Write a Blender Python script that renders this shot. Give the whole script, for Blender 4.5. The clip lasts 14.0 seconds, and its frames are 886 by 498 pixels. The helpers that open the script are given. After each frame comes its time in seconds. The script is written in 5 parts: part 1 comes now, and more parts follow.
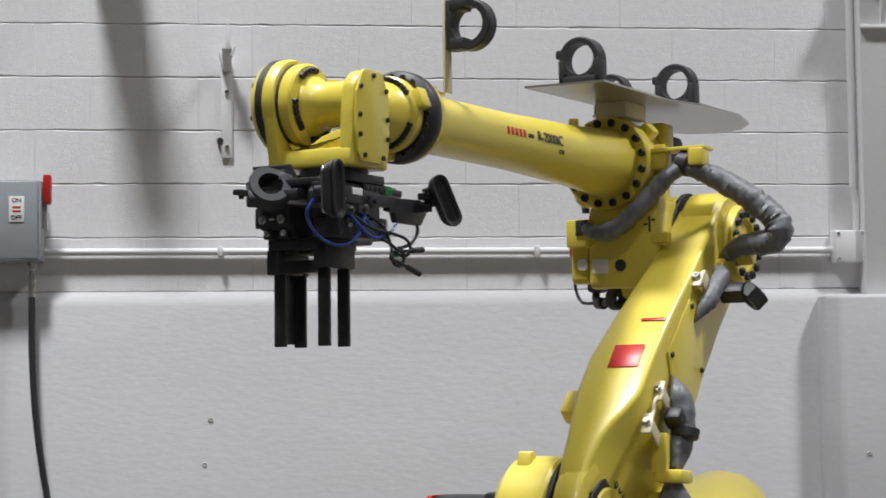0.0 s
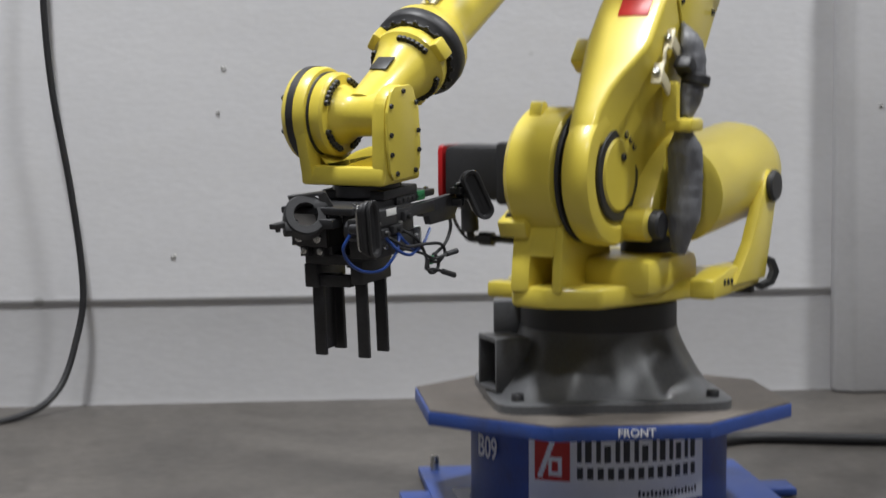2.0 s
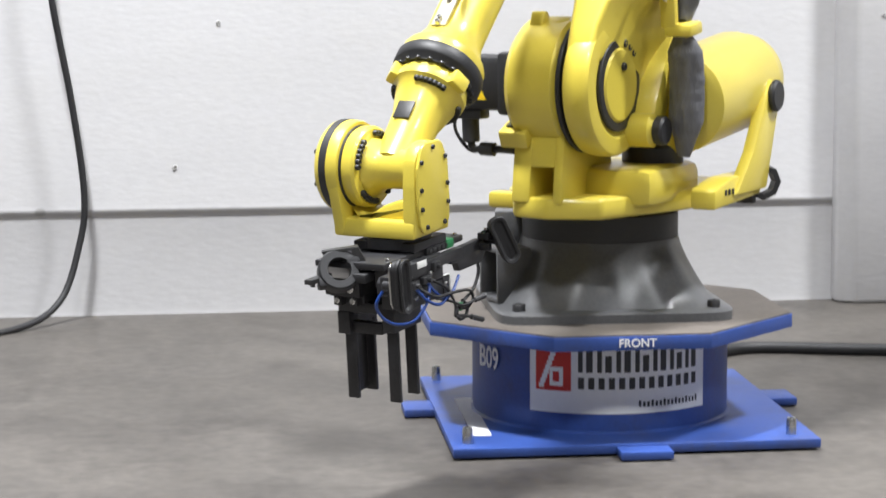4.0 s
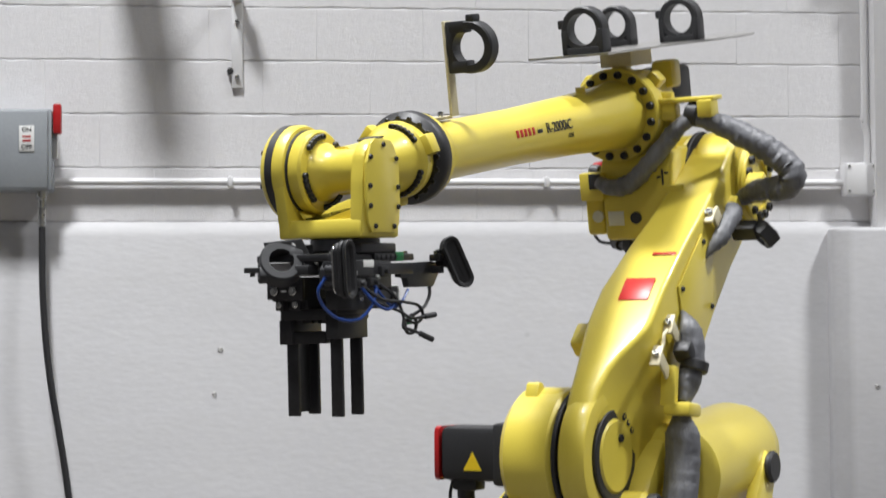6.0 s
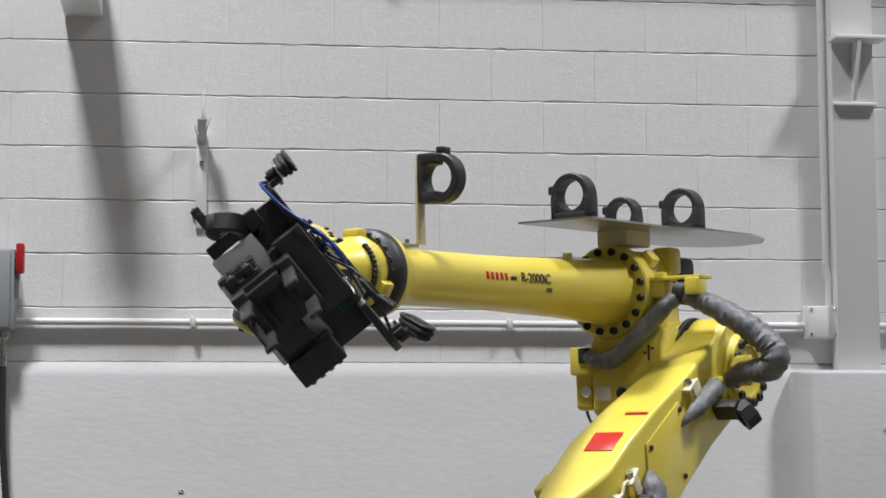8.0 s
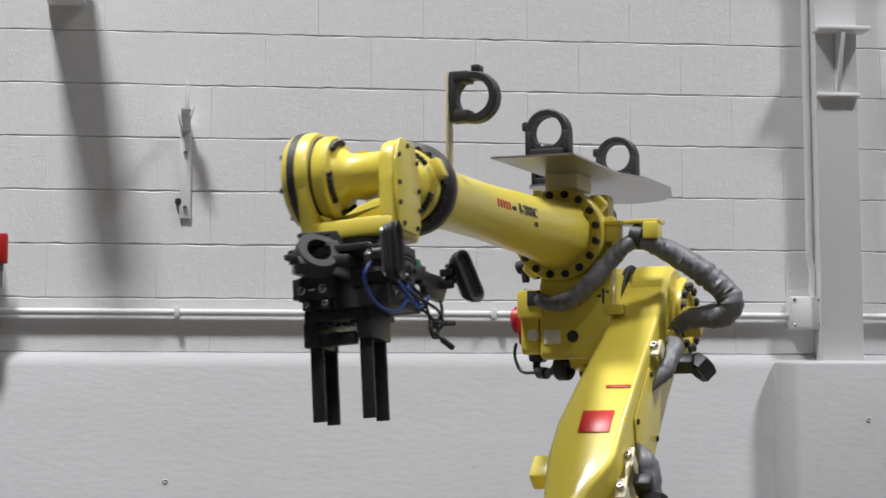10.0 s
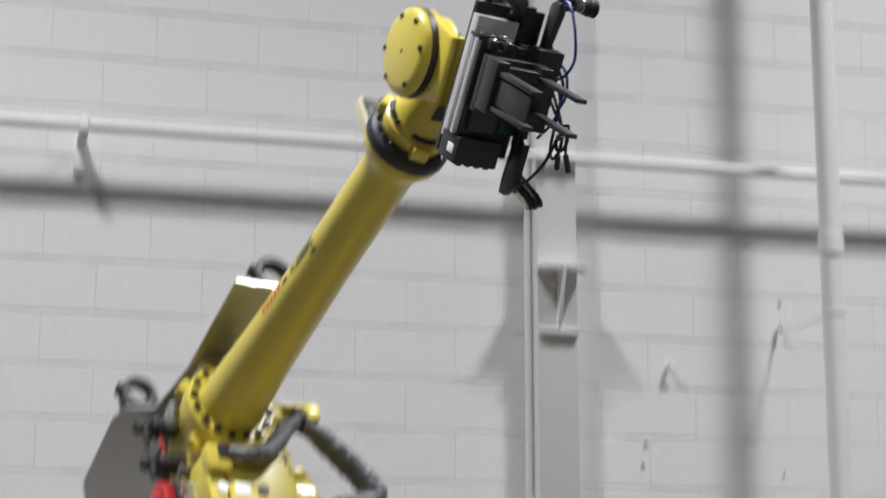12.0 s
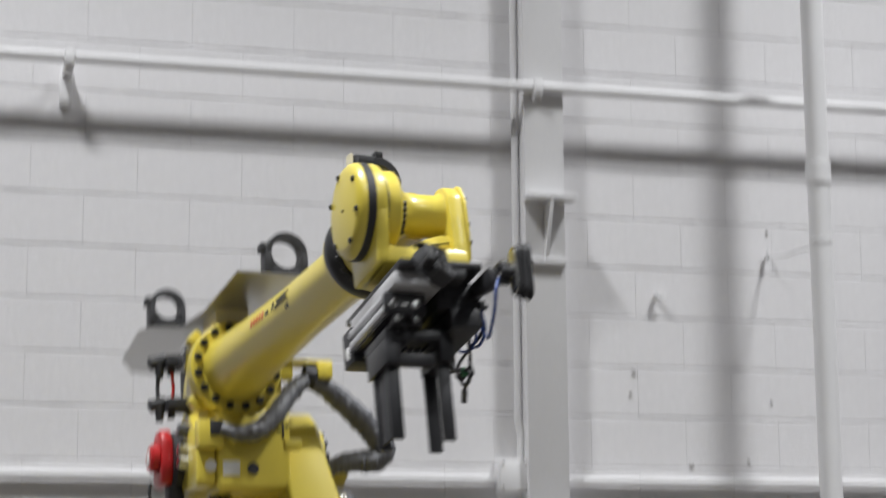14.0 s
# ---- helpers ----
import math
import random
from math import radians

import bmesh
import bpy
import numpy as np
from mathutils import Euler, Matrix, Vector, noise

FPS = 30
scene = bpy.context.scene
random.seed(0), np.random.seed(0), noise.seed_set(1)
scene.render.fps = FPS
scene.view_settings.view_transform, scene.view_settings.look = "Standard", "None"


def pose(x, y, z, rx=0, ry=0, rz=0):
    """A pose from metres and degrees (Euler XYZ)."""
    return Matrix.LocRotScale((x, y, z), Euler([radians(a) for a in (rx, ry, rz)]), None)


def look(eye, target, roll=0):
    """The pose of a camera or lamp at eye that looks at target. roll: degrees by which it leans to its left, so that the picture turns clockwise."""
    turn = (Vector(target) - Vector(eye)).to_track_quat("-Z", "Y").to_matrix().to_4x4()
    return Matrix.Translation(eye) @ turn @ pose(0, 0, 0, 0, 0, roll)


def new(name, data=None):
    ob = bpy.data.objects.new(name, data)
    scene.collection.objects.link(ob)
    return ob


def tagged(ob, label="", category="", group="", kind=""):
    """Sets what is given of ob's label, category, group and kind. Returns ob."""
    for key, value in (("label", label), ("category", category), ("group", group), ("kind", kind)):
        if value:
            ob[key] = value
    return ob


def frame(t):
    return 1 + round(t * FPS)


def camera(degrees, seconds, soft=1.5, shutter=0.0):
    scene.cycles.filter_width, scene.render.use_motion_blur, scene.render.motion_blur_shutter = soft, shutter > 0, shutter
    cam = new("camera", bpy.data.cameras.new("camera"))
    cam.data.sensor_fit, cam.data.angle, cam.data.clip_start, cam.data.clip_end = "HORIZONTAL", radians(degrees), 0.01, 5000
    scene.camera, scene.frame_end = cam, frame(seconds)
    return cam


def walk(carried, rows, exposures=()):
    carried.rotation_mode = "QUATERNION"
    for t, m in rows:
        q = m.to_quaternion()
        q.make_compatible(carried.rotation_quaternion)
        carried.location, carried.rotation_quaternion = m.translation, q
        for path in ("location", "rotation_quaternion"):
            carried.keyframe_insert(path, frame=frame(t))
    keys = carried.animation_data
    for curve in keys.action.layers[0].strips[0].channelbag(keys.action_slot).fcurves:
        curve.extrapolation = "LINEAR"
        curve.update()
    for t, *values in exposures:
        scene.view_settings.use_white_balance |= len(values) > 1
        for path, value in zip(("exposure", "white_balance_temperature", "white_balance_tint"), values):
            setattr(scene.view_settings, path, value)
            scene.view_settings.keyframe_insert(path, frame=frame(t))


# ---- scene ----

# Camera on a tripod: yaw to the left, pitch up, lean, in degrees.
cam = camera(24.15, 14.0, soft=1.6, shutter=0.5)
EYE = Vector((0.0, -7.828, 1.283))


def aim(yaw, pitch, roll):
    y, p = radians(yaw), radians(pitch)
    return look(EYE, EYE + Vector((-math.sin(y) * math.cos(p), math.cos(y) * math.cos(p), math.sin(p))), roll)


PAN = [
    (0.0, -6.16, 4.44, -0.63), (0.5, -5.38, 4.36, -0.62), (1.0, -5.62, 1.62, -0.53), (1.5, -5.71, -1.96, -0.50),
    (2.0, -5.73, -5.22, -0.32), (2.2, -5.71, -6.27, -0.38), (3.2, -5.70, -8.6, -0.38), (4.3, -5.67, -6.25, -0.39),
    (4.5, -5.71, -4.67, -0.38), (5.0, -5.75, -1.67, -0.36), (5.5, -5.81, 0.87, -0.33), (6.0, -5.87, 2.54, -0.36),
    (6.5, -5.98, 4.82, -0.41), (7.0, -6.19, 6.51, -0.31), (7.5, -6.37, 6.56, -0.27), (8.0, -6.91, 6.44, -0.19),
    (8.2, -7.05, 6.40, -0.19), (9.2, -7.3, 6.3, -0.19), (10.2, -7.4, 6.15, -0.20), (10.5, -8.59, 6.15, -0.20), (11.0, -12.53, 6.19, -0.14), (11.5, -14.21, 6.35, -0.45),
    (12.0, -15.06, 12.50, -0.07), (12.5, -15.84, 18.06, -0.42), (13.0, -15.82, 18.62, -0.80), (13.5, -15.62, 16.46, -0.57),
    (14.0, -15.40, 10.58, -0.43)]
EXPO = [(0.0, -0.86), (0.5, -0.88), (1.0, -1.06), (1.5, -1.01), (2.2, -0.83), (4.3, 0.12), (5.0, -0.02), (5.5, -0.31), (6.0, -0.58), (7.0, -0.86), (10.3, -0.88), (11.0, -0.98), (12.0, -0.81), (13.0, -0.75), (14.0, -0.8)]
walk(cam, [(t, aim(a, b, c)) for t, a, b, c in PAN], EXPO)

# ---- light: a closed hall with unseen high lamps ----
world = bpy.data.worlds.new("hall_air")
world.use_nodes = True
world.node_tree.nodes["Background"].inputs[0].default_value = (0.75, 0.8, 0.9, 1)
world.node_tree.nodes["Background"].inputs[1].default_value = 0.05
scene.world = world


def lamp(name, place, target, power, size_x, size_y, color=(0.97, 0.985, 1.005)):
    data = bpy.data.lights.new(name, "AREA")
    data.shape, data.size, data.size_y, data.energy, data.color, data.spread = "RECTANGLE", size_x, size_y, power, color, radians(105)
    ob = new(name, data)
    ob.matrix_world = look(place, target)
    return ob


lamp("unseen_overhead_light", (-1.6, -3.3, 9.6), (-1.6, -3.3, 0), 750, 1.0, 1.0)
lamp("unseen_overhead_light", (5.9, -3.3, 9.6), (5.9, -3.3, 0), 750, 1.0, 1.0)
# Two fill lamps added behind the camera to lift the shadows.
lamp("unseen_overhead_light", (-1.6, -9.6, 9.6), (-1.6, -9.6, 0), 470, 1.0, 1.0)
lamp("unseen_overhead_light", (5.9, -9.6, 9.6), (5.9, -9.6, 0), 470, 1.0, 1.0)


# ---- materials ----
def material(name, color, rough=0.5, metal=0.0, grain=60.0, blotch=3.0, vary=0.08, bump=0.1, depth=0.002, coat=0.0, dirt=None, dirt_amount=0.0, dirt_scale=2.0, random_tint=0.0, stretch=(1, 1, 1), pits=0.0):
    m = bpy.data.materials.new(name)
    m.use_nodes = True
    n, l = m.node_tree.nodes, m.node_tree.links
    b = n["Principled BSDF"]
    b.inputs["Metallic"].default_value = metal
    b.inputs["Coat Weight"].default_value = coat
    b.inputs["Coat Roughness"].default_value = 0.12
    tc = n.new("ShaderNodeTexCoord")
    mp = n.new("ShaderNodeMapping")
    mp.inputs["Scale"].default_value = stretch
    l.new(tc.outputs["Object"], mp.inputs["Vector"])
    fine, big = n.new("ShaderNodeTexNoise"), n.new("ShaderNodeTexNoise")
    fine.inputs["Scale"].default_value, fine.inputs["Detail"].default_value = grain, 5
    big.inputs["Scale"].default_value, big.inputs["Detail"].default_value = blotch, 4
    for x in (fine, big):
        l.new(mp.outputs["Vector"], x.inputs["Vector"])
    add = n.new("ShaderNodeMath")
    add.operation = "ADD"
    l.new(fine.outputs["Fac"], add.inputs[0])
    l.new(big.outputs["Fac"], add.inputs[1])
    span = n.new("ShaderNodeMapRange")
    span.inputs[1].default_value, span.inputs[2].default_value = 0.6, 1.4
    span.inputs[3].default_value, span.inputs[4].default_value = 1 - vary, 1 + vary
    l.new(add.outputs[0], span.inputs[0])
    factor = span.outputs[0]
    if random_tint:
        info = n.new("ShaderNodeObjectInfo")
        r = n.new("ShaderNodeMapRange")
        r.inputs[3].default_value, r.inputs[4].default_value = 1 - random_tint, 1 + random_tint
        l.new(info.outputs["Random"], r.inputs[0])
        mul = n.new("ShaderNodeMath")
        mul.operation = "MULTIPLY"
        l.new(factor, mul.inputs[0])
        l.new(r.outputs[0], mul.inputs[1])
        factor = mul.outputs[0]
    scale = n.new("ShaderNodeVectorMath")
    scale.operation = "SCALE"
    scale.inputs[0].default_value = color
    l.new(factor, scale.inputs["Scale"])
    out = scale.outputs[0]
    if dirt:
        spots = n.new("ShaderNodeTexNoise")
        spots.inputs["Scale"].default_value, spots.inputs["Detail"].default_value, spots.inputs["Roughness"].default_value = dirt_scale, 8, 0.65
        l.new(mp.outputs["Vector"], spots.inputs["Vector"])
        ramp = n.new("ShaderNodeMapRange")
        ramp.inputs[1].default_value, ramp.inputs[2].default_value = 0.5, 0.72
        ramp.inputs[3].default_value, ramp.inputs[4].default_value = 0.0, dirt_amount
        l.new(spots.outputs["Fac"], ramp.inputs[0])
        mix = n.new("ShaderNodeMix")
        mix.data_type = "RGBA"
        l.new(ramp.outputs[0], mix.inputs["Factor"])
        l.new(out, mix.inputs["A"])
        mix.inputs["B"].default_value = (*dirt, 1)
        out = mix.outputs["Result"]
    if pits:
        cells = n.new("ShaderNodeTexVoronoi")
        cells.inputs["Scale"].default_value = pits
        warp = n.new("ShaderNodeTexNoise")
        warp.inputs["Scale"].default_value = 30
        wmix = n.new("ShaderNodeMix")
        wmix.data_type = "VECTOR"
        wmix.inputs["Factor"].default_value = 0.02
        l.new(tc.outputs["Object"], wmix.inputs["A"])
        l.new(warp.outputs["Color"], wmix.inputs["B"])
        l.new(wmix.outputs["Result"], cells.inputs["Vector"])
        hole = n.new("ShaderNodeMapRange")
        hole.inputs[1].default_value, hole.inputs[2].default_value = 0.035, 0.055
        hole.inputs[3].default_value, hole.inputs[4].default_value = 0.55, 0.0
        l.new(cells.outputs["Distance"], hole.inputs[0])
        pm = n.new("ShaderNodeMix")
        pm.data_type = "RGBA"
        l.new(hole.outputs[0], pm.inputs["Factor"])
        l.new(out, pm.inputs["A"])
        pm.inputs["B"].default_value = (0.22, 0.21, 0.2, 1)
        out = pm.outputs["Result"]
    l.new(out, b.inputs["Base Color"])
    rr = n.new("ShaderNodeMapRange")
    rr.inputs[3].default_value, rr.inputs[4].default_value = max(rough - 0.1, 0.03), min(rough + 0.1, 1)
    l.new(big.outputs["Fac"], rr.inputs[0])
    l.new(rr.outputs[0], b.inputs["Roughness"])
    if bump:
        bp = n.new("ShaderNodeBump")
        bp.inputs["Strength"].default_value, bp.inputs["Distance"].default_value = bump, depth
        l.new(add.outputs[0], bp.inputs["Height"])
        l.new(bp.outputs["Normal"], b.inputs["Normal"])
    return m


BLOCK = material("painted_block", (0.74, 0.73, 0.74), 0.6, grain=190, blotch=30, vary=0.035, bump=0.34, depth=0.004, random_tint=0.005)
CONCRETE_WHITE = material("painted_concrete", (0.495, 0.49, 0.50), 0.55, grain=38, blotch=3.5, vary=0.06, bump=0.26, depth=0.004, dirt=(0.44, 0.43, 0.425), dirt_amount=0.4, dirt_scale=1.8, pits=2.2, stretch=(0.55, 1, 1.35))
PAINT_WHITE = material("white_enamel", (0.74, 0.735, 0.74), 0.42, grain=80, blotch=6, vary=0.03, bump=0.08)
FLOOR = material("worn_concrete", (0.082, 0.074, 0.066), 0.5, grain=22, blotch=2.2, vary=0.42, bump=0.25, depth=0.003, dirt=(0.03, 0.026, 0.022), dirt_amount=0.8, dirt_scale=1.7)
CHIPPED = material("chipped_concrete", (0.5, 0.49, 0.48), 0.8, grain=140, blotch=40, vary=0.3, bump=0.4, depth=0.002)
HALL = material("hall_grey", (0.34, 0.34, 0.35), 0.7, grain=20, blotch=1.5, vary=0.08)
CEILING = material("hall_ceiling", (0.3, 0.3, 0.31), 0.8, vary=0.05)
YELLOW = material("yellow_enamel", (0.69, 0.56, 0.075), 0.36, grain=260, blotch=5, vary=0.05, bump=0.09, depth=0.001, coat=0.3)
BLACK = material("black_plastic", (0.024, 0.024, 0.026), 0.5, grain=150, blotch=9, vary=0.2, bump=0.1, depth=0.001)
BLACK_METAL = material("black_anodised", (0.032, 0.032, 0.035), 0.4, metal=0.2, grain=120, blotch=10, vary=0.25, bump=0.05)
RUBBER = material("black_rubber", (0.018, 0.018, 0.020), 0.6, grain=200, blotch=8, vary=0.2)
CAST = material("dark_grey_casting", (0.095, 0.097, 0.102), 0.32, grain=90, blotch=5, vary=0.2, bump=0.15, depth=0.001)
STEEL = material("bare_steel", (0.55, 0.55, 0.54), 0.28, metal=1.0, grain=200, blotch=12, vary=0.15)
DARK_STEEL = material("dull_steel", (0.09, 0.09, 0.092), 0.45, metal=0.8, grain=120, blotch=12, vary=0.2)
ALU = material("milled_aluminium", (0.64, 0.64, 0.65), 0.38, metal=0.4, grain=220, blotch=12, vary=0.1, stretch=(1, 1, 12))
BRUSHED = material("brushed_plate", (0.50, 0.49, 0.47), 0.32, metal=0.85, grain=160, blotch=6, vary=0.1, stretch=(8, 1, 1))
CREAM = material("cream_steel", (0.62, 0.56, 0.38), 0.4, grain=150, blotch=8, vary=0.08)
SLEEVE = material("grey_sleeve", (0.135, 0.137, 0.148), 0.46, grain=30, blotch=14, vary=0.3, bump=0.5, depth=0.010, stretch=(1, 2.0, 0.7))
RED = material("red_label", (0.50, 0.015, 0.012), 0.35, grain=120, blotch=10, vary=0.08)
RED_PLASTIC = material("red_plastic", (0.42, 0.014, 0.016), 0.35, vary=0.08)
GREEN = material("green_connector", (0.03, 0.22, 0.08), 0.45, vary=0.1)
BLUE_HOSE = material("blue_hose", (0.012, 0.05, 0.24), 0.35, vary=0.08)
BLUE = material("blue_paint", (0.028, 0.068, 0.27), 0.42, grain=90, blotch=4, vary=0.15, bump=0.1, dirt=(0.05, 0.045, 0.04), dirt_amount=0.5, dirt_scale=5)
DUSTY = material("dusty_plate", (0.115, 0.100, 0.088), 0.7, grain=60, blotch=6, vary=0.25, bump=0.15, dirt=(0.07, 0.06, 0.05), dirt_amount=0.6, dirt_scale=4)
GREY_BOX = material("grey_enamel", (0.30, 0.32, 0.34), 0.4, grain=120, blotch=7, vary=0.06)
WHITE_LABEL = material("white_label", (0.78, 0.78, 0.76), 0.5, vary=0.04)
INK = material("dark_ink", (0.03, 0.03, 0.032), 0.5, vary=0.05)
WARN = material("warning_yellow", (0.85, 0.6, 0.02), 0.4, vary=0.04)
STENCIL = material("white_stencil", (0.75, 0.75, 0.76), 0.6, vary=0.12, grain=80)


# ---- mesh helpers ----
def box(bm, c, size, bevel=0.0, turn=None):
    m = Matrix.Translation(c)
    if turn is not None:
        m = m @ turn
    r = bmesh.ops.create_cube(bm, size=1.0, matrix=m @ Matrix.Diagonal((*size, 1)))
    if bevel:
        es = list({e for v in r["verts"] for e in v.link_edges})
        bmesh.ops.bevel(bm, geom=es, offset=bevel, segments=2, profile=0.5, affect="EDGES")


def axis_matrix(p0, p1):
    p0, p1 = Vector(p0), Vector(p1)
    return Matrix.Translation(p0) @ (p1 - p0).to_track_quat("Z", "Y").to_matrix().to_4x4(), (p1 - p0).length


def lathe(bm, p0, p1, profile, seg=40):
    """Turned body about the line p0-p1; profile: (distance along it, radius)."""
    m, _ = axis_matrix(p0, p1)
    rings = []
    for d, r in profile:
        if r <= 1e-6:
            rings.append([bm.verts.new(m @ Vector((0, 0, d)))])
        else:
            rings.append([bm.verts.new(m @ Vector((r * math.cos(2 * math.pi * k / seg), r * math.sin(2 * math.pi * k / seg), d))) for k in range(seg)])
    for a, b in zip(rings, rings[1:]):
        for k in range(seg):
            q = (k + 1) % seg
            if len(a) == 1 and len(b) > 1:
                bm.faces.new((a[0], b[q], b[k]))
            elif len(b) == 1 and len(a) > 1:
                bm.faces.new((a[k], a[q], b[0]))
            elif len(a) > 1:
                bm.faces.new((a[k], a[q], b[q], b[k]))
    bmesh.ops.recalc_face_normals(bm, faces=bm.faces)


def rod(bm, p0, p1, r, r1=None, chamfer=0.0, seg=28):
    _, d = axis_matrix(p0, p1)
    r1 = r if r1 is None else r1
    c = chamfer
    prof = [(0, 0), (0, r - c)] + ([(c, r)] if c else []) + ([(d - c, r1)] if c else []) + [(d, r1 - c), (d, 0)]
    lathe(bm, p0, p1, prof, seg)


def ring(bm, c, axis, r_out, r_in, thick, seg=40):
    a = Vector(axis).normalized() * thick / 2
    c = Vector(c)
    b = min(0.004, thick * 0.2)
    lathe(bm, c - a, c + a, [(0, r_in), (0, r_out - b), (b, r_out), (thick - b, r_out), (thick, r_out - b), (thick, r_in), (0, r_in)], seg)


def prism(bm, outline, y0, y1, bevel=0.0, plane="xz"):
    """A flat outline pushed from y0 to y1 (or the axis that the plane leaves over)."""
    def at(u, v, w):
        return {"xz": (u, w, v), "xy": (u, v, w), "yz": (w, u, v)}[plane]
    a = [bm.verts.new(at(u, v, y0)) for u, v in outline]
    b = [bm.verts.new(at(u, v, y1)) for u, v in outline]
    fs = [bm.faces.new(a), bm.faces.new(b[::-1])]
    n = len(a)
    for k in range(n):
        fs.append(bm.faces.new((a[k], b[k], b[(k + 1) % n], a[(k + 1) % n])))
    bmesh.ops.recalc_face_normals(bm, faces=fs)
    if bevel:
        es = list({e for f in fs for e in f.edges})
        bmesh.ops.bevel(bm, geom=es, offset=bevel, segments=2, profile=0.5, affect="EDGES")


def loft(bm, sections, bevel):
    """Box limb through sections (z, x front, x back, y inner, y outer)."""
    rings = [[bm.verts.new(p) for p in ((a, c, z), (a, d, z), (b, d, z), (b, c, z))] for z, a, b, c, d in sections]
    fs = [bm.faces.new(rings[0]), bm.faces.new(rings[-1])]
    for p, q in zip(rings, rings[1:]):
        for k in range(4):
            fs.append(bm.faces.new((p[k], p[(k + 1) % 4], q[(k + 1) % 4], q[k])))
    bmesh.ops.recalc_face_normals(bm, faces=fs)
    es = [bm.edges.get((p[k], q[k])) for p, q in zip(rings, rings[1:]) for k in range(4)]
    es += [bm.edges.get((r[k], r[(k + 1) % 4])) for r in (rings[0], rings[-1]) for k in range(4)]
    bmesh.ops.bevel(bm, geom=es, offset=bevel, segments=3, profile=0.5, affect="EDGES")


def smooth_line(pts, n=6):
    pts = [Vector(p) for p in pts]
    ext = [2 * pts[0] - pts[1]] + pts + [2 * pts[-1] - pts[-2]]
    out = []
    for i in range(1, len(ext) - 2):
        p0, p1, p2, p3 = ext[i - 1:i + 3]
        for k in range(n):
            t = k / n
            out.append(0.5 * (2 * p1 + (p2 - p0) * t + (2 * p0 - 5 * p1 + 4 * p2 - p3) * t * t + (3 * p1 - p0 - 3 * p2 + p3) * t ** 3))
    return out + [pts[-1]]


def hose(bm, pts, r, seg=10, n=6, wrinkle=0.0, seed=1, flat=1.0, taper=(1.0, 1.0)):
    line = smooth_line(pts, n)
    rnd = random.Random(seed)
    rings, up = [], Vector((0.3, 0.2, 1)).normalized()
    for i, p in enumerate(line):
        d = (line[min(i + 1, len(line) - 1)] - line[max(i - 1, 0)]).normalized()
        s = d.cross(up)
        s = s.normalized() if s.length > 0.05 else d.cross(Vector((1, 0, 0))).normalized()
        u = s.cross(d)
        up = u
        q = i / (len(line) - 1)
        full = min(1.0, taper[0] + (1 - taper[0]) * q / 0.25, taper[1] + (1 - taper[1]) * (1 - q) / 0.25)
        rr = r * full * (1 + wrinkle * rnd.uniform(-1, 1))
        fold = rnd.uniform(0, 6.28)
        rings.append([bm.verts.new(p + (s * math.cos(2 * math.pi * k / seg) + u * flat * math.sin(2 * math.pi * k / seg)) * rr * (1 + wrinkle * (0.5 * rnd.uniform(-1, 1) + 0.9 * math.sin(4 * math.pi * k / seg + fold)))) for k in range(seg)])
    for a, b in zip(rings, rings[1:]):
        for k in range(seg):
            bm.faces.new((a[k], a[(k + 1) % seg], b[(k + 1) % seg], b[k]))
    bm.faces.new(rings[0])
    bm.faces.new(rings[-1][::-1])
    bmesh.ops.recalc_face_normals(bm, faces=bm.faces)


def oval(w, h, n=10):
    """A standing stadium outline, w wide and h high."""
    r = w / 2
    pts = [(r * math.cos(math.pi * k / n), h / 2 - r + r * math.sin(math.pi * k / n)) for k in range(n + 1)]
    return pts + [(-x, -z) for x, z in pts]


def disc_outline(cx, cz, r, n=24, a0=0.0, a1=360.0):
    return [(cx + r * math.cos(radians(a0 + (a1 - a0) * k / n)), cz + r * math.sin(radians(a0 + (a1 - a0) * k / n))) for k in range(n if a1 - a0 >= 360 else n + 1)]


def finish(name, bm, mat, angle=38):
    me = bpy.data.meshes.new(name)
    bm.to_mesh(me)
    bm.free()
    for m in mat if isinstance(mat, (list, tuple)) else [mat]:
        me.materials.append(m)
    for p in me.polygons:
        p.use_smooth = True
    me.set_sharp_from_angle(angle=radians(angle))
    return me


def part(name, bm, mat, parent=None, label="", m=None):
    ob = new(name, finish(name, bm, mat))
    if parent is not None:
        ob.parent = parent
    if m is not None:
        ob.matrix_basis = m
    return tagged(ob, label)


def thing(name, bm, mat, label, category, kind="", group="", m=None):
    ob = new(name, finish(name, bm, mat))
    if m is not None:
        ob.matrix_basis = m
    return tagged(ob, label, category, group, kind)


def holder(name, m, label, category, kind="", group=""):
    ob = new(name)
    ob.matrix_basis = m
    return tagged(ob, label, category, group, kind)


def lettering(text, size, mat, parent, m, name="lettering", bold=0.0, stretch=1.0):
    cu = bpy.data.curves.new(name, "FONT")
    cu.body, cu.size, cu.extrude, cu.offset, cu.align_x, cu.align_y = text, size, 0.0006, bold, "CENTER", "CENTER"
    cu.materials.append(mat)
    ob = new(name, cu)
    ob.parent = parent
    ob.matrix_basis = m @ Matrix.Diagonal((stretch, 1, 1, 1))
    return ob


def shared(name, me, parent, m):
    ob = new(name, me)
    ob.parent = parent
    ob.matrix_basis = m
    return ob


def B():
    return bmesh.new()


def bolt_mesh(r, h, mat, name="bolt"):
    bm = B()
    lathe(bm, (0, 0, 0), (0, 0, 1), [(0, r), (h * 0.8, r), (h, r * 0.85), (h, r * 0.5), (h * 0.5, r * 0.45), (h * 0.5, 0)], 10)
    return finish(name, bm, mat)


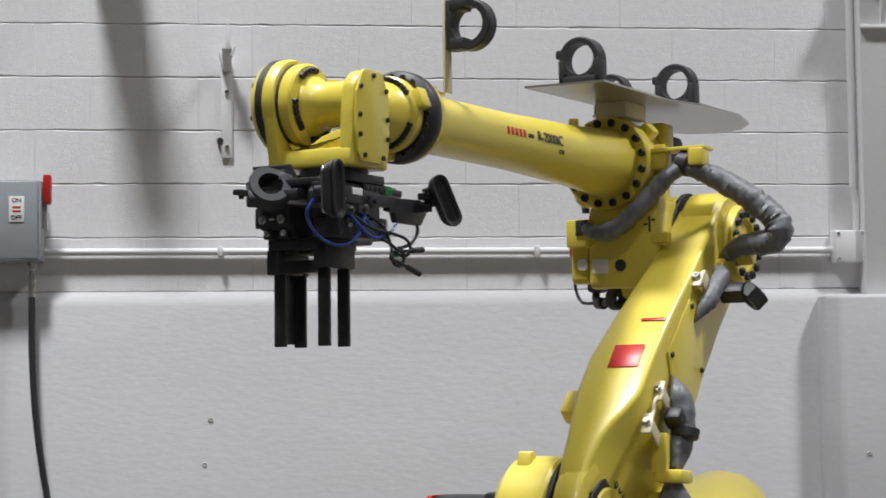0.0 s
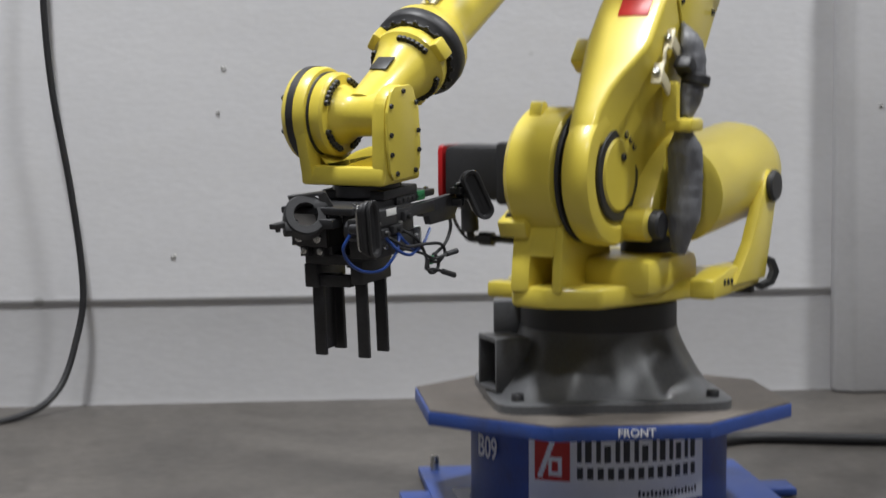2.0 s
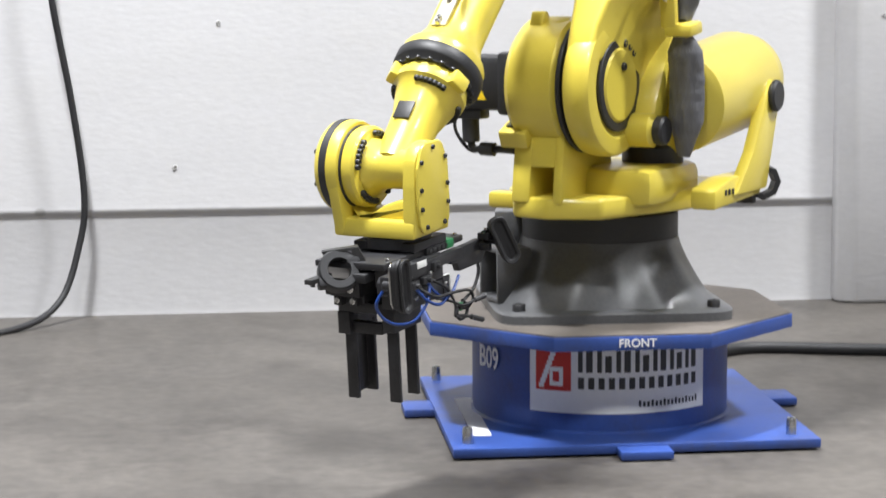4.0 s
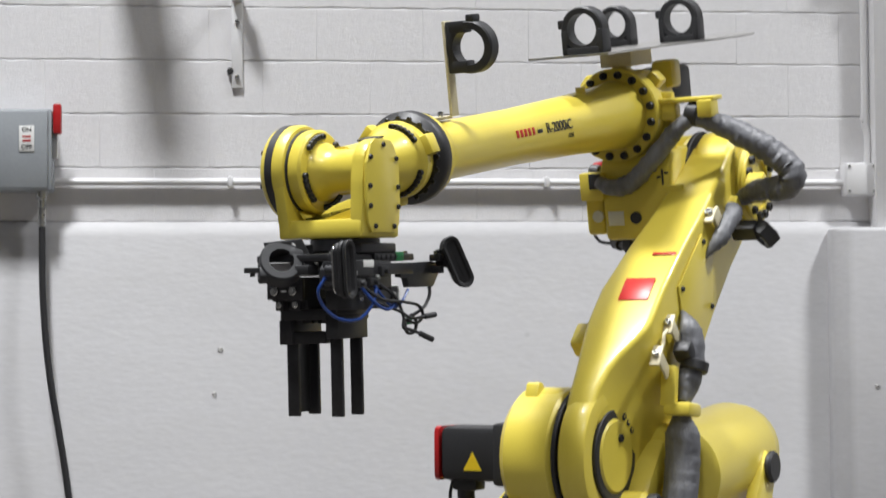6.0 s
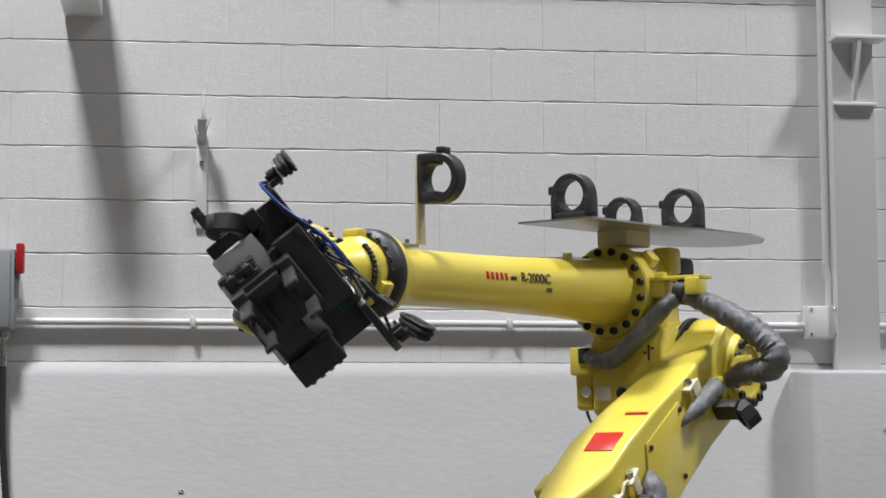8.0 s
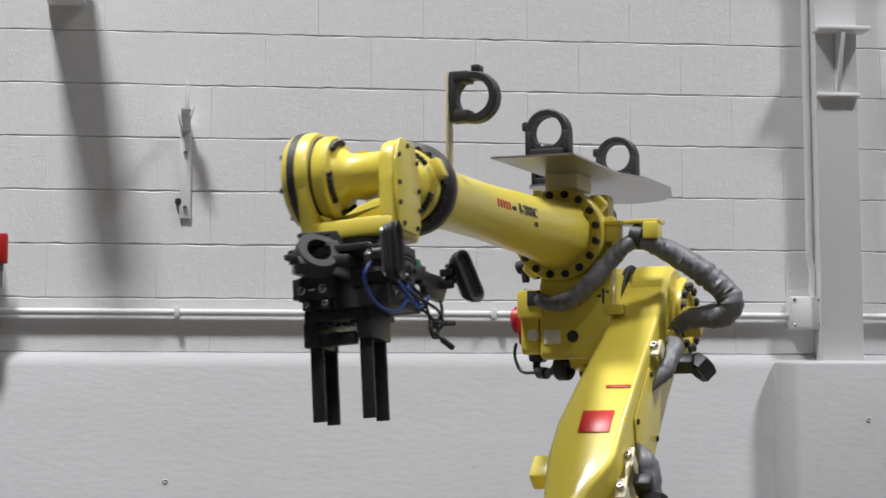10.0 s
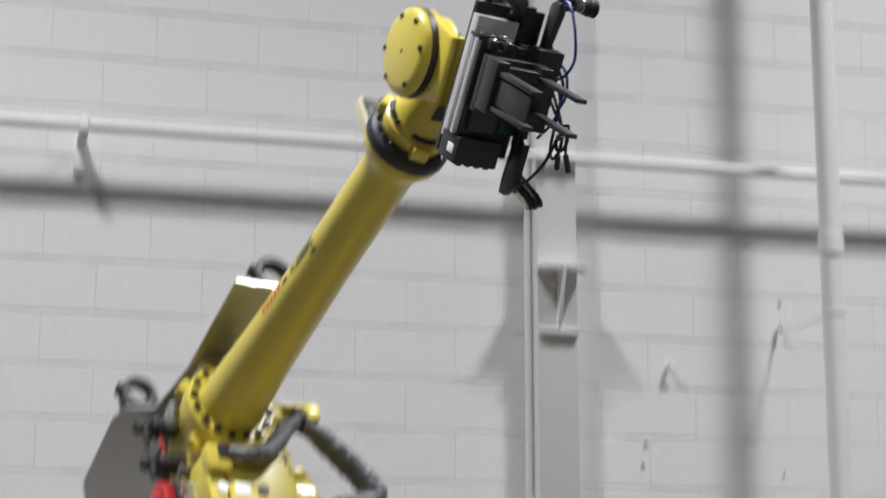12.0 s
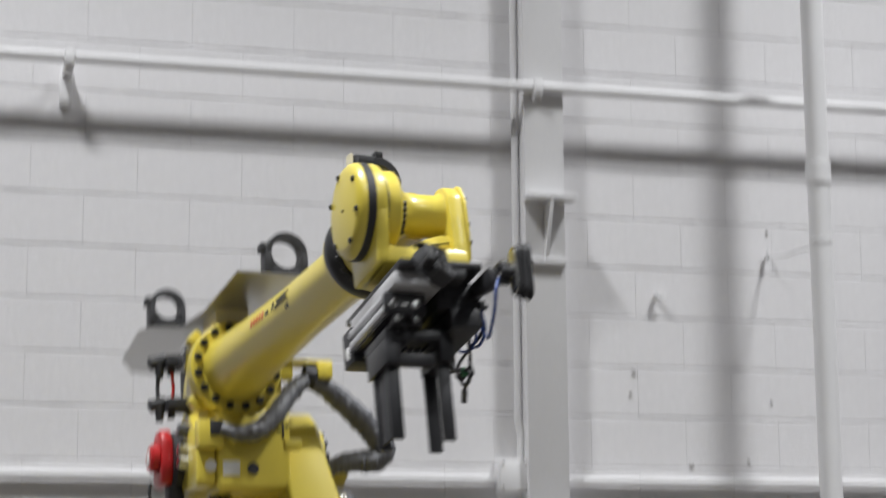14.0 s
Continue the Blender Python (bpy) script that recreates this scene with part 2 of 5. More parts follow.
def bolts(me, parent, c, axis, radius, count, a0=0.0, a1=360.0):
    """Bolt heads on a circle about axis."""
    m, _ = axis_matrix(c, Vector(c) + Vector(axis))
    for k in range(count):
        a = radians(a0 + (a1 - a0) * k / (count if a1 - a0 >= 360 else max(count - 1, 1)))
        shared("bolt", me, parent, m @ Matrix.Translation((radius * math.cos(a), radius * math.sin(a), 0)))


# ---- the hall ----
def hall():
    bm = B()
    box(bm, (1, -6, -0.1), (22, 16, 0.2))
    thing("floor", bm, FLOOR, "worn stained grey concrete hall floor", "floor", "structure")
    # Unseen ceiling and walls close the hall; their grey limits bounced light.
    bm = B()
    box(bm, (1, -6, 10.1), (22, 16, 0.2))
    thing("ceiling", bm, CEILING, "unseen plain grey ceiling that closes the hall", "ceiling", "structure")
    for n, c, sz in (("wall_south", (1, -13.9, 5.0), (22, 0.2, 10.0)), ("wall_west", (-9.9, -6, 5.0), (0.2, 15.6, 10.0)), ("wall_east", (11.9, -6, 5.0), (0.2, 15.6, 10.0))):
        bm = B()
        box(bm, c, sz)
        thing(n, bm, HALL, "unseen plain grey wall that closes the hall", "wall", "structure")
    bm = B()
    box(bm, (1, 0.12, 5.8), (22, 0.23, 8.4))
    wall = thing("wall_north", bm, BLOCK, "white painted concrete block wall", "wall", "structure")
    # lower concrete wall with a sloped sill and a plinth
    bm = B()
    prism(bm, [(0.2, 0.0), (0.2, 1.735), (-0.012, 1.735), (-0.022, 1.722), (-0.05, 1.678), (-0.05, 0.42), (-0.056, 0.405), (-0.057, 0.397), (-0.054, 0.388), (-0.046, 0.378), (-0.046, 0.02), (-0.05, 0.0)], -9.8, 11.8, plane="yz")
    low = thing("lower_wall", bm, CONCRETE_WHITE, "white painted cast concrete lower wall with sloped sill", "wall", "structure")
    for k, (x, z, r) in enumerate(((2.987, 1.615, 0.0132), (2.989, 1.46, 0.0099), (2.97, 1.358, 0.0154), (3.422, 1.61, 0.0154), (3.529, 1.564, 0.022), (3.441, 1.507, 0.0121), (3.42, 1.478, 0.0088), (3.447, 1.387, 0.0165), (3.519, 1.251, 0.022), (2.917, 1.224, 0.0055), (-0.035, 1.255, 0.008), (-0.06, 1.09, 0.007), (-0.233, 0.555, 0.008))):
        chip(low, x, -0.0505, z, r, k)
    for k, (x, z, r) in enumerate(((3.115, 1.793, 0.0143), (3.217, 1.787, 0.0088), (3.614, 1.815, 0.0077), (3.192, 1.949, 0.0099), (3.439, 1.973, 0.0066), (2.95, 2.324, 0.0099), (2.936, 2.236, 0.0066), (3.551, 2.214, 0.0055), (3.557, 2.926, 0.0055))):
        chip(wall, x, -0.0062, z, r, 40 + k)
    # pier under the column, one corner broken back
    bm = B()
    prism(bm, [(2.285, -0.045), (2.285, -0.115), (2.343, -0.18), (2.776, -0.18), (2.785, -0.17), (2.785, -0.045)], 0.0, 1.705, bevel=0.016, plane="xy")
    pier = thing("pier", bm, CONCRETE_WHITE, "white painted concrete pier under the steel column", "pier", "structure")
    for k, (x, z, r) in enumerate(((2.70, 1.32, 0.013), (2.44, 1.10, 0.007), (2.62, 1.48, 0.006))):
        chip(pier, x, -0.1805, z, r, 70 + k)
    return wall


def chip(parent, x, y, z, r, seed):
    """Knocked-out paint: a shallow crater with a raised uneven lip."""
    rnd = random.Random(seed)
    bm = B()
    n = 11
    wob = [rnd.uniform(0.6, 1.3) for k in range(n)]
    loops = []
    for f, d in ((1.5, 0.001), (1.0, -0.0035), (0.7, -0.001), (0.35, 0.0003)):
        loops.append([bm.verts.new((x + r * f * wob[k] * math.cos(6.283 * k / n), y + d + (rnd.uniform(-0.001, 0.001) if d < 0 else 0), z + 0.85 * r * f * wob[k] * math.sin(6.283 * k / n))) for k in range(n)])
    for a, b in zip(loops, loops[1:]):
        for k in range(n):
            bm.faces.new((a[k], a[(k + 1) % n], b[(k + 1) % n], b[k]))
    bm.faces.new(loops[-1])
    bmesh.ops.recalc_face_normals(bm, faces=bm.faces)
    part("chip", bm, CHIPPED, parent, "chipped paint down to grey concrete")


def column():
    top = holder("steel_column", pose(2.552, 0, 1.70), "white painted steel column with a gusseted shelf bracket", "column")
    bm = B()
    box(bm, (0, -0.1, 4.1), (0.166, 0.012, 8.2), 0.003)
    box(bm, (0, -0.055, 4.1), (0.010, 0.085, 8.2))
    box(bm, (-0.078, -0.046, 4.1), (0.008, 0.096, 8.2))
    box(bm, (0.078, -0.046, 4.1), (0.008, 0.096, 8.2))
    part("shaft", bm, PAINT_WHITE, top)
    bm = B()
    box(bm, (0.005, -0.156, 1.295), (0.207, 0.10, 0.016), 0.003)
    part("shelf", bm, PAINT_WHITE, top)
    bm = B()
    prism(bm, [(-0.107, 1.287), (-0.20, 1.287), (-0.20, 1.268), (-0.122, 1.05), (-0.107, 1.05)], -0.007, 0.007, plane="yz")
    part("gusset", bm, PAINT_WHITE, top)
    bm = B()
    box(bm, (0, -0.119, 1.044), (0.172, 0.026, 0.014), 0.003)
    part("plate", bm, PAINT_WHITE, top)


def pipes():
    bm = B()
    hose(bm, [(-9.7, -0.125, 3.455), (2.0, -0.125, 3.455), (11.7, -0.125, 3.455)], 0.020, 14, 2)
    p = thing("overhead_pipe", bm, PAINT_WHITE, "white painted horizontal pipe along the block wall", "pipe")
    for x in (-2.6, 0.655, 2.52, 5.2):
        bm = B()
        box(bm, (x, -0.07, 3.42), (0.035, 0.13, 0.03), 0.003)
        box(bm, (x, -0.125, 3.45), (0.04, 0.06, 0.06), 0.01)
        box(bm, (x, -0.012, 3.36), (0.05, 0.02, 0.14), 0.004)
        part("pipe_hanger", bm, PAINT_WHITE, p)
    bm = B()
    rod(bm, (3.63, -0.36, 0), (3.63, -0.36, 9.9), 0.045)
    p = thing("standpipe", bm, PAINT_WHITE, "white painted vertical pipe standing before the wall", "pipe")
    for z, h, r in ((3.106, 0.045, 0.0515), (2.825, 0.008, 0.048), (5.6, 0.045, 0.0515)):
        bm = B()
        lathe(bm, (3.63, -0.36, z - h), (3.63, -0.36, z + h), [(0, 0.045), (0.002, r), (2 * h - 0.002, r), (2 * h, 0.045)], 28)
        part("coupling", bm, PAINT_WHITE, p)
    # thin conduits and the junction box
    bm = B()
    hose(bm, [(-0.66, -0.028, 1.884), (0.8, -0.028, 1.884), (2.37, -0.028, 1.884)], 0.014, 12, 2)
    c = thing("conduit", bm, PAINT_WHITE, "white painted conduit between switch and junction box", "conduit", group="wall conduits")
    for x in (0.0, 1.2):
        bm = B()
        box(bm, (x, -0.03, 1.884), (0.02, 0.05, 0.04), 0.005)
        part("clip", bm, PAINT_WHITE, c)
    bm = B()
    hose(bm, [(2.62, -0.028, 1.884), (6.0, -0.028, 1.884), (11.7, -0.028, 1.884)], 0.014, 12, 2)
    thing("conduit", bm, PAINT_WHITE, "white painted conduit running on beyond the column", "conduit", group="wall conduits")
    bm = B()
    hose(bm, [(2.455, -0.035, 1.95), (2.458, -0.035, 2.06), (2.446, -0.035, 2.14), (2.449, -0.035, 2.4), (2.449, -0.035, 5.0), (2.449, -0.035, 9.9)], 0.014, 12, 6)
    thing("conduit", bm, PAINT_WHITE, "white painted conduit rising beside the column", "conduit", group="wall conduits")
    bm = B()
    box(bm, (2.42, -0.035, 1.896), (0.125, 0.07, 0.125), 0.006)
    j = thing("junction_box", bm, PAINT_WHITE, "white painted junction box on the block wall", "junction box")
    bm = B()
    box(bm, (2.42, -0.074, 1.896), (0.118, 0.006, 0.118), 0.002)
    part("cover", bm, PAINT_WHITE, j)
    me = bolt_mesh(0.006, 0.004, STEEL, "screw")
    for x, z in ((2.372, 1.945), (2.468, 1.945), (2.372, 1.848), (2.468, 1.848)):
        shared("screw", me, j, Matrix.Translation((x, -0.077, z)) @ pose(0, 0, 0, 90))


def wall_fittings():
    # flat-bar hook
    hook = holder("wall_bracket", pose(0.027, 0, 2.25), "white painted flat steel hook bracket bolted to the wall", "bracket")
    bm = B()
    box(bm, (0, -0.012, 0.17), (0.042, 0.012, 0.36), 0.003)
    part("back_bar", bm, PAINT_WHITE, hook)
    bm = B()
    prism(bm, [(-0.008, 0.31), (-0.10, 0.385), (-0.15, 0.385), (-0.15, 0.397), (-0.095, 0.397), (-0.008, 0.345)], -0.018, 0.018, plane="yz")
    box(bm, (0.022, -0.118, 0.378), (0.008, 0.075, 0.045), 0.002, pose(0, 0, 0, 0, 18))
    box(bm, (-0.021, -0.075, 0.352), (0.007, 0.10, 0.05), 0.002, pose(0, 0, 0, 0, -14))
    part("arm", bm, PAINT_WHITE, hook)
    bm = B()
    box(bm, (0.004, -0.15, 0.425), (0.014, 0.010, 0.085), 0.002)
    box(bm, (0.001, -0.15, 0.478), (0.008, 0.009, 0.03), 0.002)
    box(bm, (0.010, -0.15, 0.473), (0.005, 0.009, 0.022), 0.001)
    part("prong", bm, PAINT_WHITE, hook)
    me = bolt_mesh(0.009, 0.01, STEEL)
    for z in (0.03, 0.24):
        shared("bolt", me, hook, pose(0, -0.018, z, 90))
    bm = B()
    rod(bm, (-0.026, -0.02, 0.055), (-0.026, 0.0, 0.055), 0.012)
    part("knob", bm, BLACK, hook, "small black knob")
    # cantilever beam end high on the wall
    bm = B()
    box(bm, (-0.4245, -0.26, 3.145), (0.145, 0.50, 0.20), 0.008)
    thing("cantilever_beam", bm, PAINT_WHITE, "white painted steel box beam sticking out of the wall", "beam")
    # small rod stay by the standpipe
    bm = B()
    hose(bm, [(3.59, -0.345, 2.803), (3.578, -0.26, 2.806), (3.566, -0.16, 2.803), (3.548, -0.03, 2.822)], 0.004, 8, 4)
    rod(bm, (3.548, -0.03, 2.800), (3.548, -0.03, 2.848), 0.007, seg=12)
    rod(bm, (3.548, -0.045, 2.822), (3.548, 0.0, 2.822), 0.006, seg=12)
    thing("wire_stay", bm, PAINT_WHITE, "thin bent white-painted wire between standpipe and wall", "wire")
    # small bent clip on the blocks
    bm = B()
    box(bm, (3.054, -0.02, 2.641), (0.012, 0.04, 0.03), 0.002)
    box(bm, (3.069, -0.04, 2.633), (0.035, 0.008, 0.016), 0.002)
    thing("wall_clip", bm, PAINT_WHITE, "small white painted bent steel clip on the wall", "clip")
    # bollard
    bm = B()
    lathe(bm, (3.355, -0.16, 0), (3.355, -0.16, 1), [(0, 0), (0, 0.045), (1.30, 0.045), (1.325, 0.038), (1.335, 0.02), (1.338, 0)], 28)
    thing("bollard", bm, WARN, "yellow painted steel post by the wall", "post")


def switch():
    sw = holder("disconnect_switch", pose(-0.79, -0.03, 1.842), "grey enamelled disconnect switch box with a red lever", "switch")
    bm = B()
    box(bm, (0, -0.06, 0.15), (0.28, 0.13, 0.30), 0.008)
    part("body", bm, GREY_BOX, sw)
    bm = B()
    box(bm, (-0.005, -0.13, 0.15), (0.262, 0.012, 0.285), 0.005)
    part("door", bm, GREY_BOX, sw)
    bm = B()
    box(bm, (0.05, -0.138, 0.19), (0.055, 0.002, 0.095), 0.0005)
    lab = part("label", bm, WHITE_LABEL, sw, "white switch position label")
    lettering("ON", 0.022, INK, sw, pose(0.05, -0.1395, 0.222, 90), bold=0.0004)
    lettering("OFF", 0.022, INK, sw, pose(0.05, -0.1395, 0.158, 90), bold=0.0004)
    for z in (0.182, 0.197):
        bm = B()
        box(bm, (0.05, -0.1395, z), (0.03, 0.001, 0.006))
        part("mark", bm, RED, sw)
    bm = B()
    box(bm, (0.158, -0.10, 0.265), (0.03, 0.05, 0.11), 0.007)
    part("lever", bm, RED_PLASTIC, sw, "red lever")
    bm = B()
    box(bm, (0.148, -0.08, 0.17), (0.02, 0.05, 0.10), 0.004)
    part("lever_bracket", bm, STEEL, sw)
    bm = B()
    rod(bm, (0.10, -0.07, -0.13), (0.10, -0.07, 0.0), 0.014, chamfer=0.002)
    rod(bm, (0.10, -0.07, -0.03), (0.10, -0.07, 0.0), 0.022, chamfer=0.003)
    part("gland", bm, STEEL, sw, "steel cable gland")
    bm = B()
    hose(bm, [(-0.69, -0.10, 1.72), (-0.685, -0.11, 1.45), (-0.66, -0.12, 1.17), (-0.60, -0.12, 0.80), (-0.565, -0.12, 0.46), (-0.59, -0.13, 0.27), (-0.66, -0.2, 0.08), (-0.80, -0.38, 0.013), (-1.1, -0.6, 0.013), (-1.9, -0.8, 0.013)], 0.0125, 12, 8)
    thing("power_cable", bm, RUBBER, "black rubber power cable hanging down to the floor", "cable")
    bm = B()
    hose(bm, [(1.45, -1.45, 0.035), (1.66, -1.14, 0.02), (2.1, -1.22, 0.02), (3.0, -1.4, 0.02), (4.5, -1.5, 0.02)], 0.02, 12, 8)
    thing("floor_cable", bm, RUBBER, "thick black cable lying on the concrete floor", "cable")


# ---- pedestal ----
BASE = Vector((1.025, -2.04, 0.0))
RISE = 0.306
LIFT = 0.022


def pedestal():
    top = holder("robot_pedestal", pose(*BASE), "blue welded steel pedestal under the robot", "pedestal")
    bm = B()
    box(bm, (0.02, 0.0, 0.02), (0.99, 0.99, 0.025), 0.003)
    part("base_plate", bm, BLUE, top)
    for x, y, rz in ((-0.515, 0.10, 0), (0.03, -0.52, 90), (0.555, 0.12, 0), (0.02, 0.54, 90)):
        bm = B()
        box(bm, (x, y, 0.016), (0.09, 0.13, 0.022) if rz == 0 else (0.14, 0.09, 0.022), 0.003)
        part("anchor_tab", bm, BLUE, top)
    me = bolt_mesh(0.014, 0.045, STEEL, "anchor_bolt")
    for x, y in ((-0.43, -0.43), (0.45, -0.43), (-0.43, 0.43), (0.45, 0.43)):
        shared("anchor_bolt", me, top, pose(x, y, 0.032))
    bm = B()
    lathe(bm, (0, 0, 0.03), (0, 0, 1), [(0, 0.375), (0.008, 0.365), (0.235 + LIFT, 0.365)], 64)
    part("drum", bm, BLUE, top)
    bm = B()
    prism(bm, [(0.508 / math.cos(radians(22.5)) * math.cos(radians(22.5 + 45 * k)), 0.508 / math.cos(radians(22.5)) * math.sin(radians(22.5 + 45 * k))) for k in range(8)], 0.265 + LIFT, RISE + LIFT - 0.004, 0.002, plane="xy")
    plate = part("top_plate", bm, BLUE, top)
    bm = B()
    prism(bm, [(0.503 / math.cos(radians(22.5)) * math.cos(radians(22.5 + 45 * k)), 0.503 / math.cos(radians(22.5)) * math.sin(radians(22.5 + 45 * k))) for k in range(8)], RISE + LIFT - 0.004, RISE + LIFT, plane="xy")
    part("dust_cover", bm, DUSTY, top, "dusty bare steel top face")
    # curved label on the drum
    def curved(name, a0, a1, z0, z1, r, mat, label=""):
        bm = B()
        n = 14
        lo, hi = [], []
        for k in range(n + 1):
            a = radians(a0 + (a1 - a0) * k / n)
            lo.append(bm.verts.new((r * math.cos(a), r * math.sin(a), z0 + LIFT)))
            hi.append(bm.verts.new((r * math.cos(a), r * math.sin(a), z1 + LIFT)))
        for k in range(n):
            bm.faces.new((lo[k], lo[k + 1], hi[k + 1], hi[k]))
        return part(name, bm, mat, top, label)
    curved("label", -131, -49, 0.064, 0.246, 0.3665, WHITE_LABEL, "white sign with red and black shapes")
    curved("sign_mark", -128, -112, 0.125, 0.236, 0.3672, RED, "red square sign mark")
    for k in range(8):
        a, z = -126.5 + 0.75 * k, 0.132 + 0.0125 * k
        curved("sign_mark", a, a + 2.4, z, z + 0.0126, 0.3678, WHITE_LABEL)
    curved("sign_mark", -121.5, -115.5, 0.138, 0.190, 0.3678, WHITE_LABEL)
    curved("sign_mark", -120.0, -117.2, 0.150, 0.178, 0.3682, RED)
    for k in range(7):
        a = -109 + 8.1 * k
        curved("sign_bar", a, a + 2.0, 0.178, 0.238, 0.3672, INK)
        curved("sign_bar", a + 3.4, a + 6.2, 0.178, 0.238 - 0.014 * (k % 2), 0.3672, INK)
    for k in range(13):
        a = -109 + 4.35 * k
        curved("sign_bar", a, a + 2.6, 0.132, 0.164, 0.3672, INK)
    for k in range(16):
        a = -83 + 1.9 * k
        curved("sign_bar", a, a + 1.1, 0.082, 0.096 + 0.004 * (k % 3 == 0), 0.3672, INK)
    lettering("FRONT", 0.031, STENCIL, top, pose(0.012, -0.511, 0.284 + LIFT, 90), bold=0.0006)
    a = radians(-157)
    lettering("B09", 0.085, STENCIL, top, pose(0.367 * math.cos(a), 0.367 * math.sin(a), 0.185 + LIFT, 90, 0, -67), bold=0.001, stretch=0.8)
    bm = B()
    box(bm, (-0.38, -0.1, 0.0335), (0.05, 0.5, 0.001))
    part("paint_stripe", bm, STENCIL, top, "worn white paint stripe")


# ---- robot ----
A1, D2, A2, A3, D4 = 0.312, 0.670, 1.075, 0.225, 1.728


def base_casting(robot):
    base = part("base", base_shape(), CAST, robot, "dark grey cast robot base")
    bm = B()
    for y in (-0.065, 0.065):
        box(bm, (-0.29, y, 0.129), (0.10, 0.012, 0.15), 0.003)
    box(bm, (-0.29, 0, 0.20), (0.10, 0.14, 0.014), 0.003)
    box(bm, (-0.29, 0, 0.061), (0.10, 0.14, 0.014), 0.003)
    box(bm, (-0.25, 0, 0.13), (0.03, 0.13, 0.14))
    part("connector_box", bm, CAST, base, "open dark grey connector box").matrix_basis = pose(0, 0, 0, 0, 0, 14)
    bm = B()
    box(bm, (-0.25, 0.10, 0.235), (0.10, 0.10, 0.10), 0.006)
    part("connector_panel", bm, CAST, base).matrix_basis = pose(0, 0, 0, 0, 0, -8)
    me = bolt_mesh(0.018, 0.02, BLACK)
    for x in (-0.27, 0.27):
        for y in (-0.27, 0.27):
            shared("bolt", me, base, pose(x, y, 0.053))
    bm = B()
    lathe(bm, (0, 0, 0.225), (0, 0, 1), [(0, 0.2), (0, 0.222), (0.07, 0.222), (0.078, 0.21)], 56)
    part("bearing_ring", bm, BLACK, base, "black bearing ring")


def base_shape():
    bm = B()
    # square foot rising into a round neck
    seg, rings = 128, []
    for z, half, power, in ((LIFT, 0.33, 9), (0.046, 0.33, 9), (0.052, 0.322, 9), (0.055, 0.300, 4.5), (0.075, 0.290, 3.2), (0.11, 0.270, 2.6), (0.16, 0.246, 2.3), (0.205, 0.228, 2), (0.225, 0.224, 2)):
        row = []
        for k in range(seg):
            a = 2 * math.pi * k / seg
            c, s = abs(math.cos(a)), abs(math.sin(a))
            flute = 0.011 * math.sin(math.pi * max(0.0, min(1.0, (z - 0.055) / 0.15)))
            r = half / (c ** power + s ** power) ** (1 / power) * (1 + flute * math.cos(16 * a))
            row.append(bm.verts.new((r * math.cos(a), r * math.sin(a), z)))
        rings.append(row)
    for a, b in zip(rings, rings[1:]):
        for k in range(seg):
            bm.faces.new((a[k], a[(k + 1) % seg], b[(k + 1) % seg], b[k]))
    bm.faces.new(rings[0][::-1])
    bm.faces.new(rings[-1])
    return bm


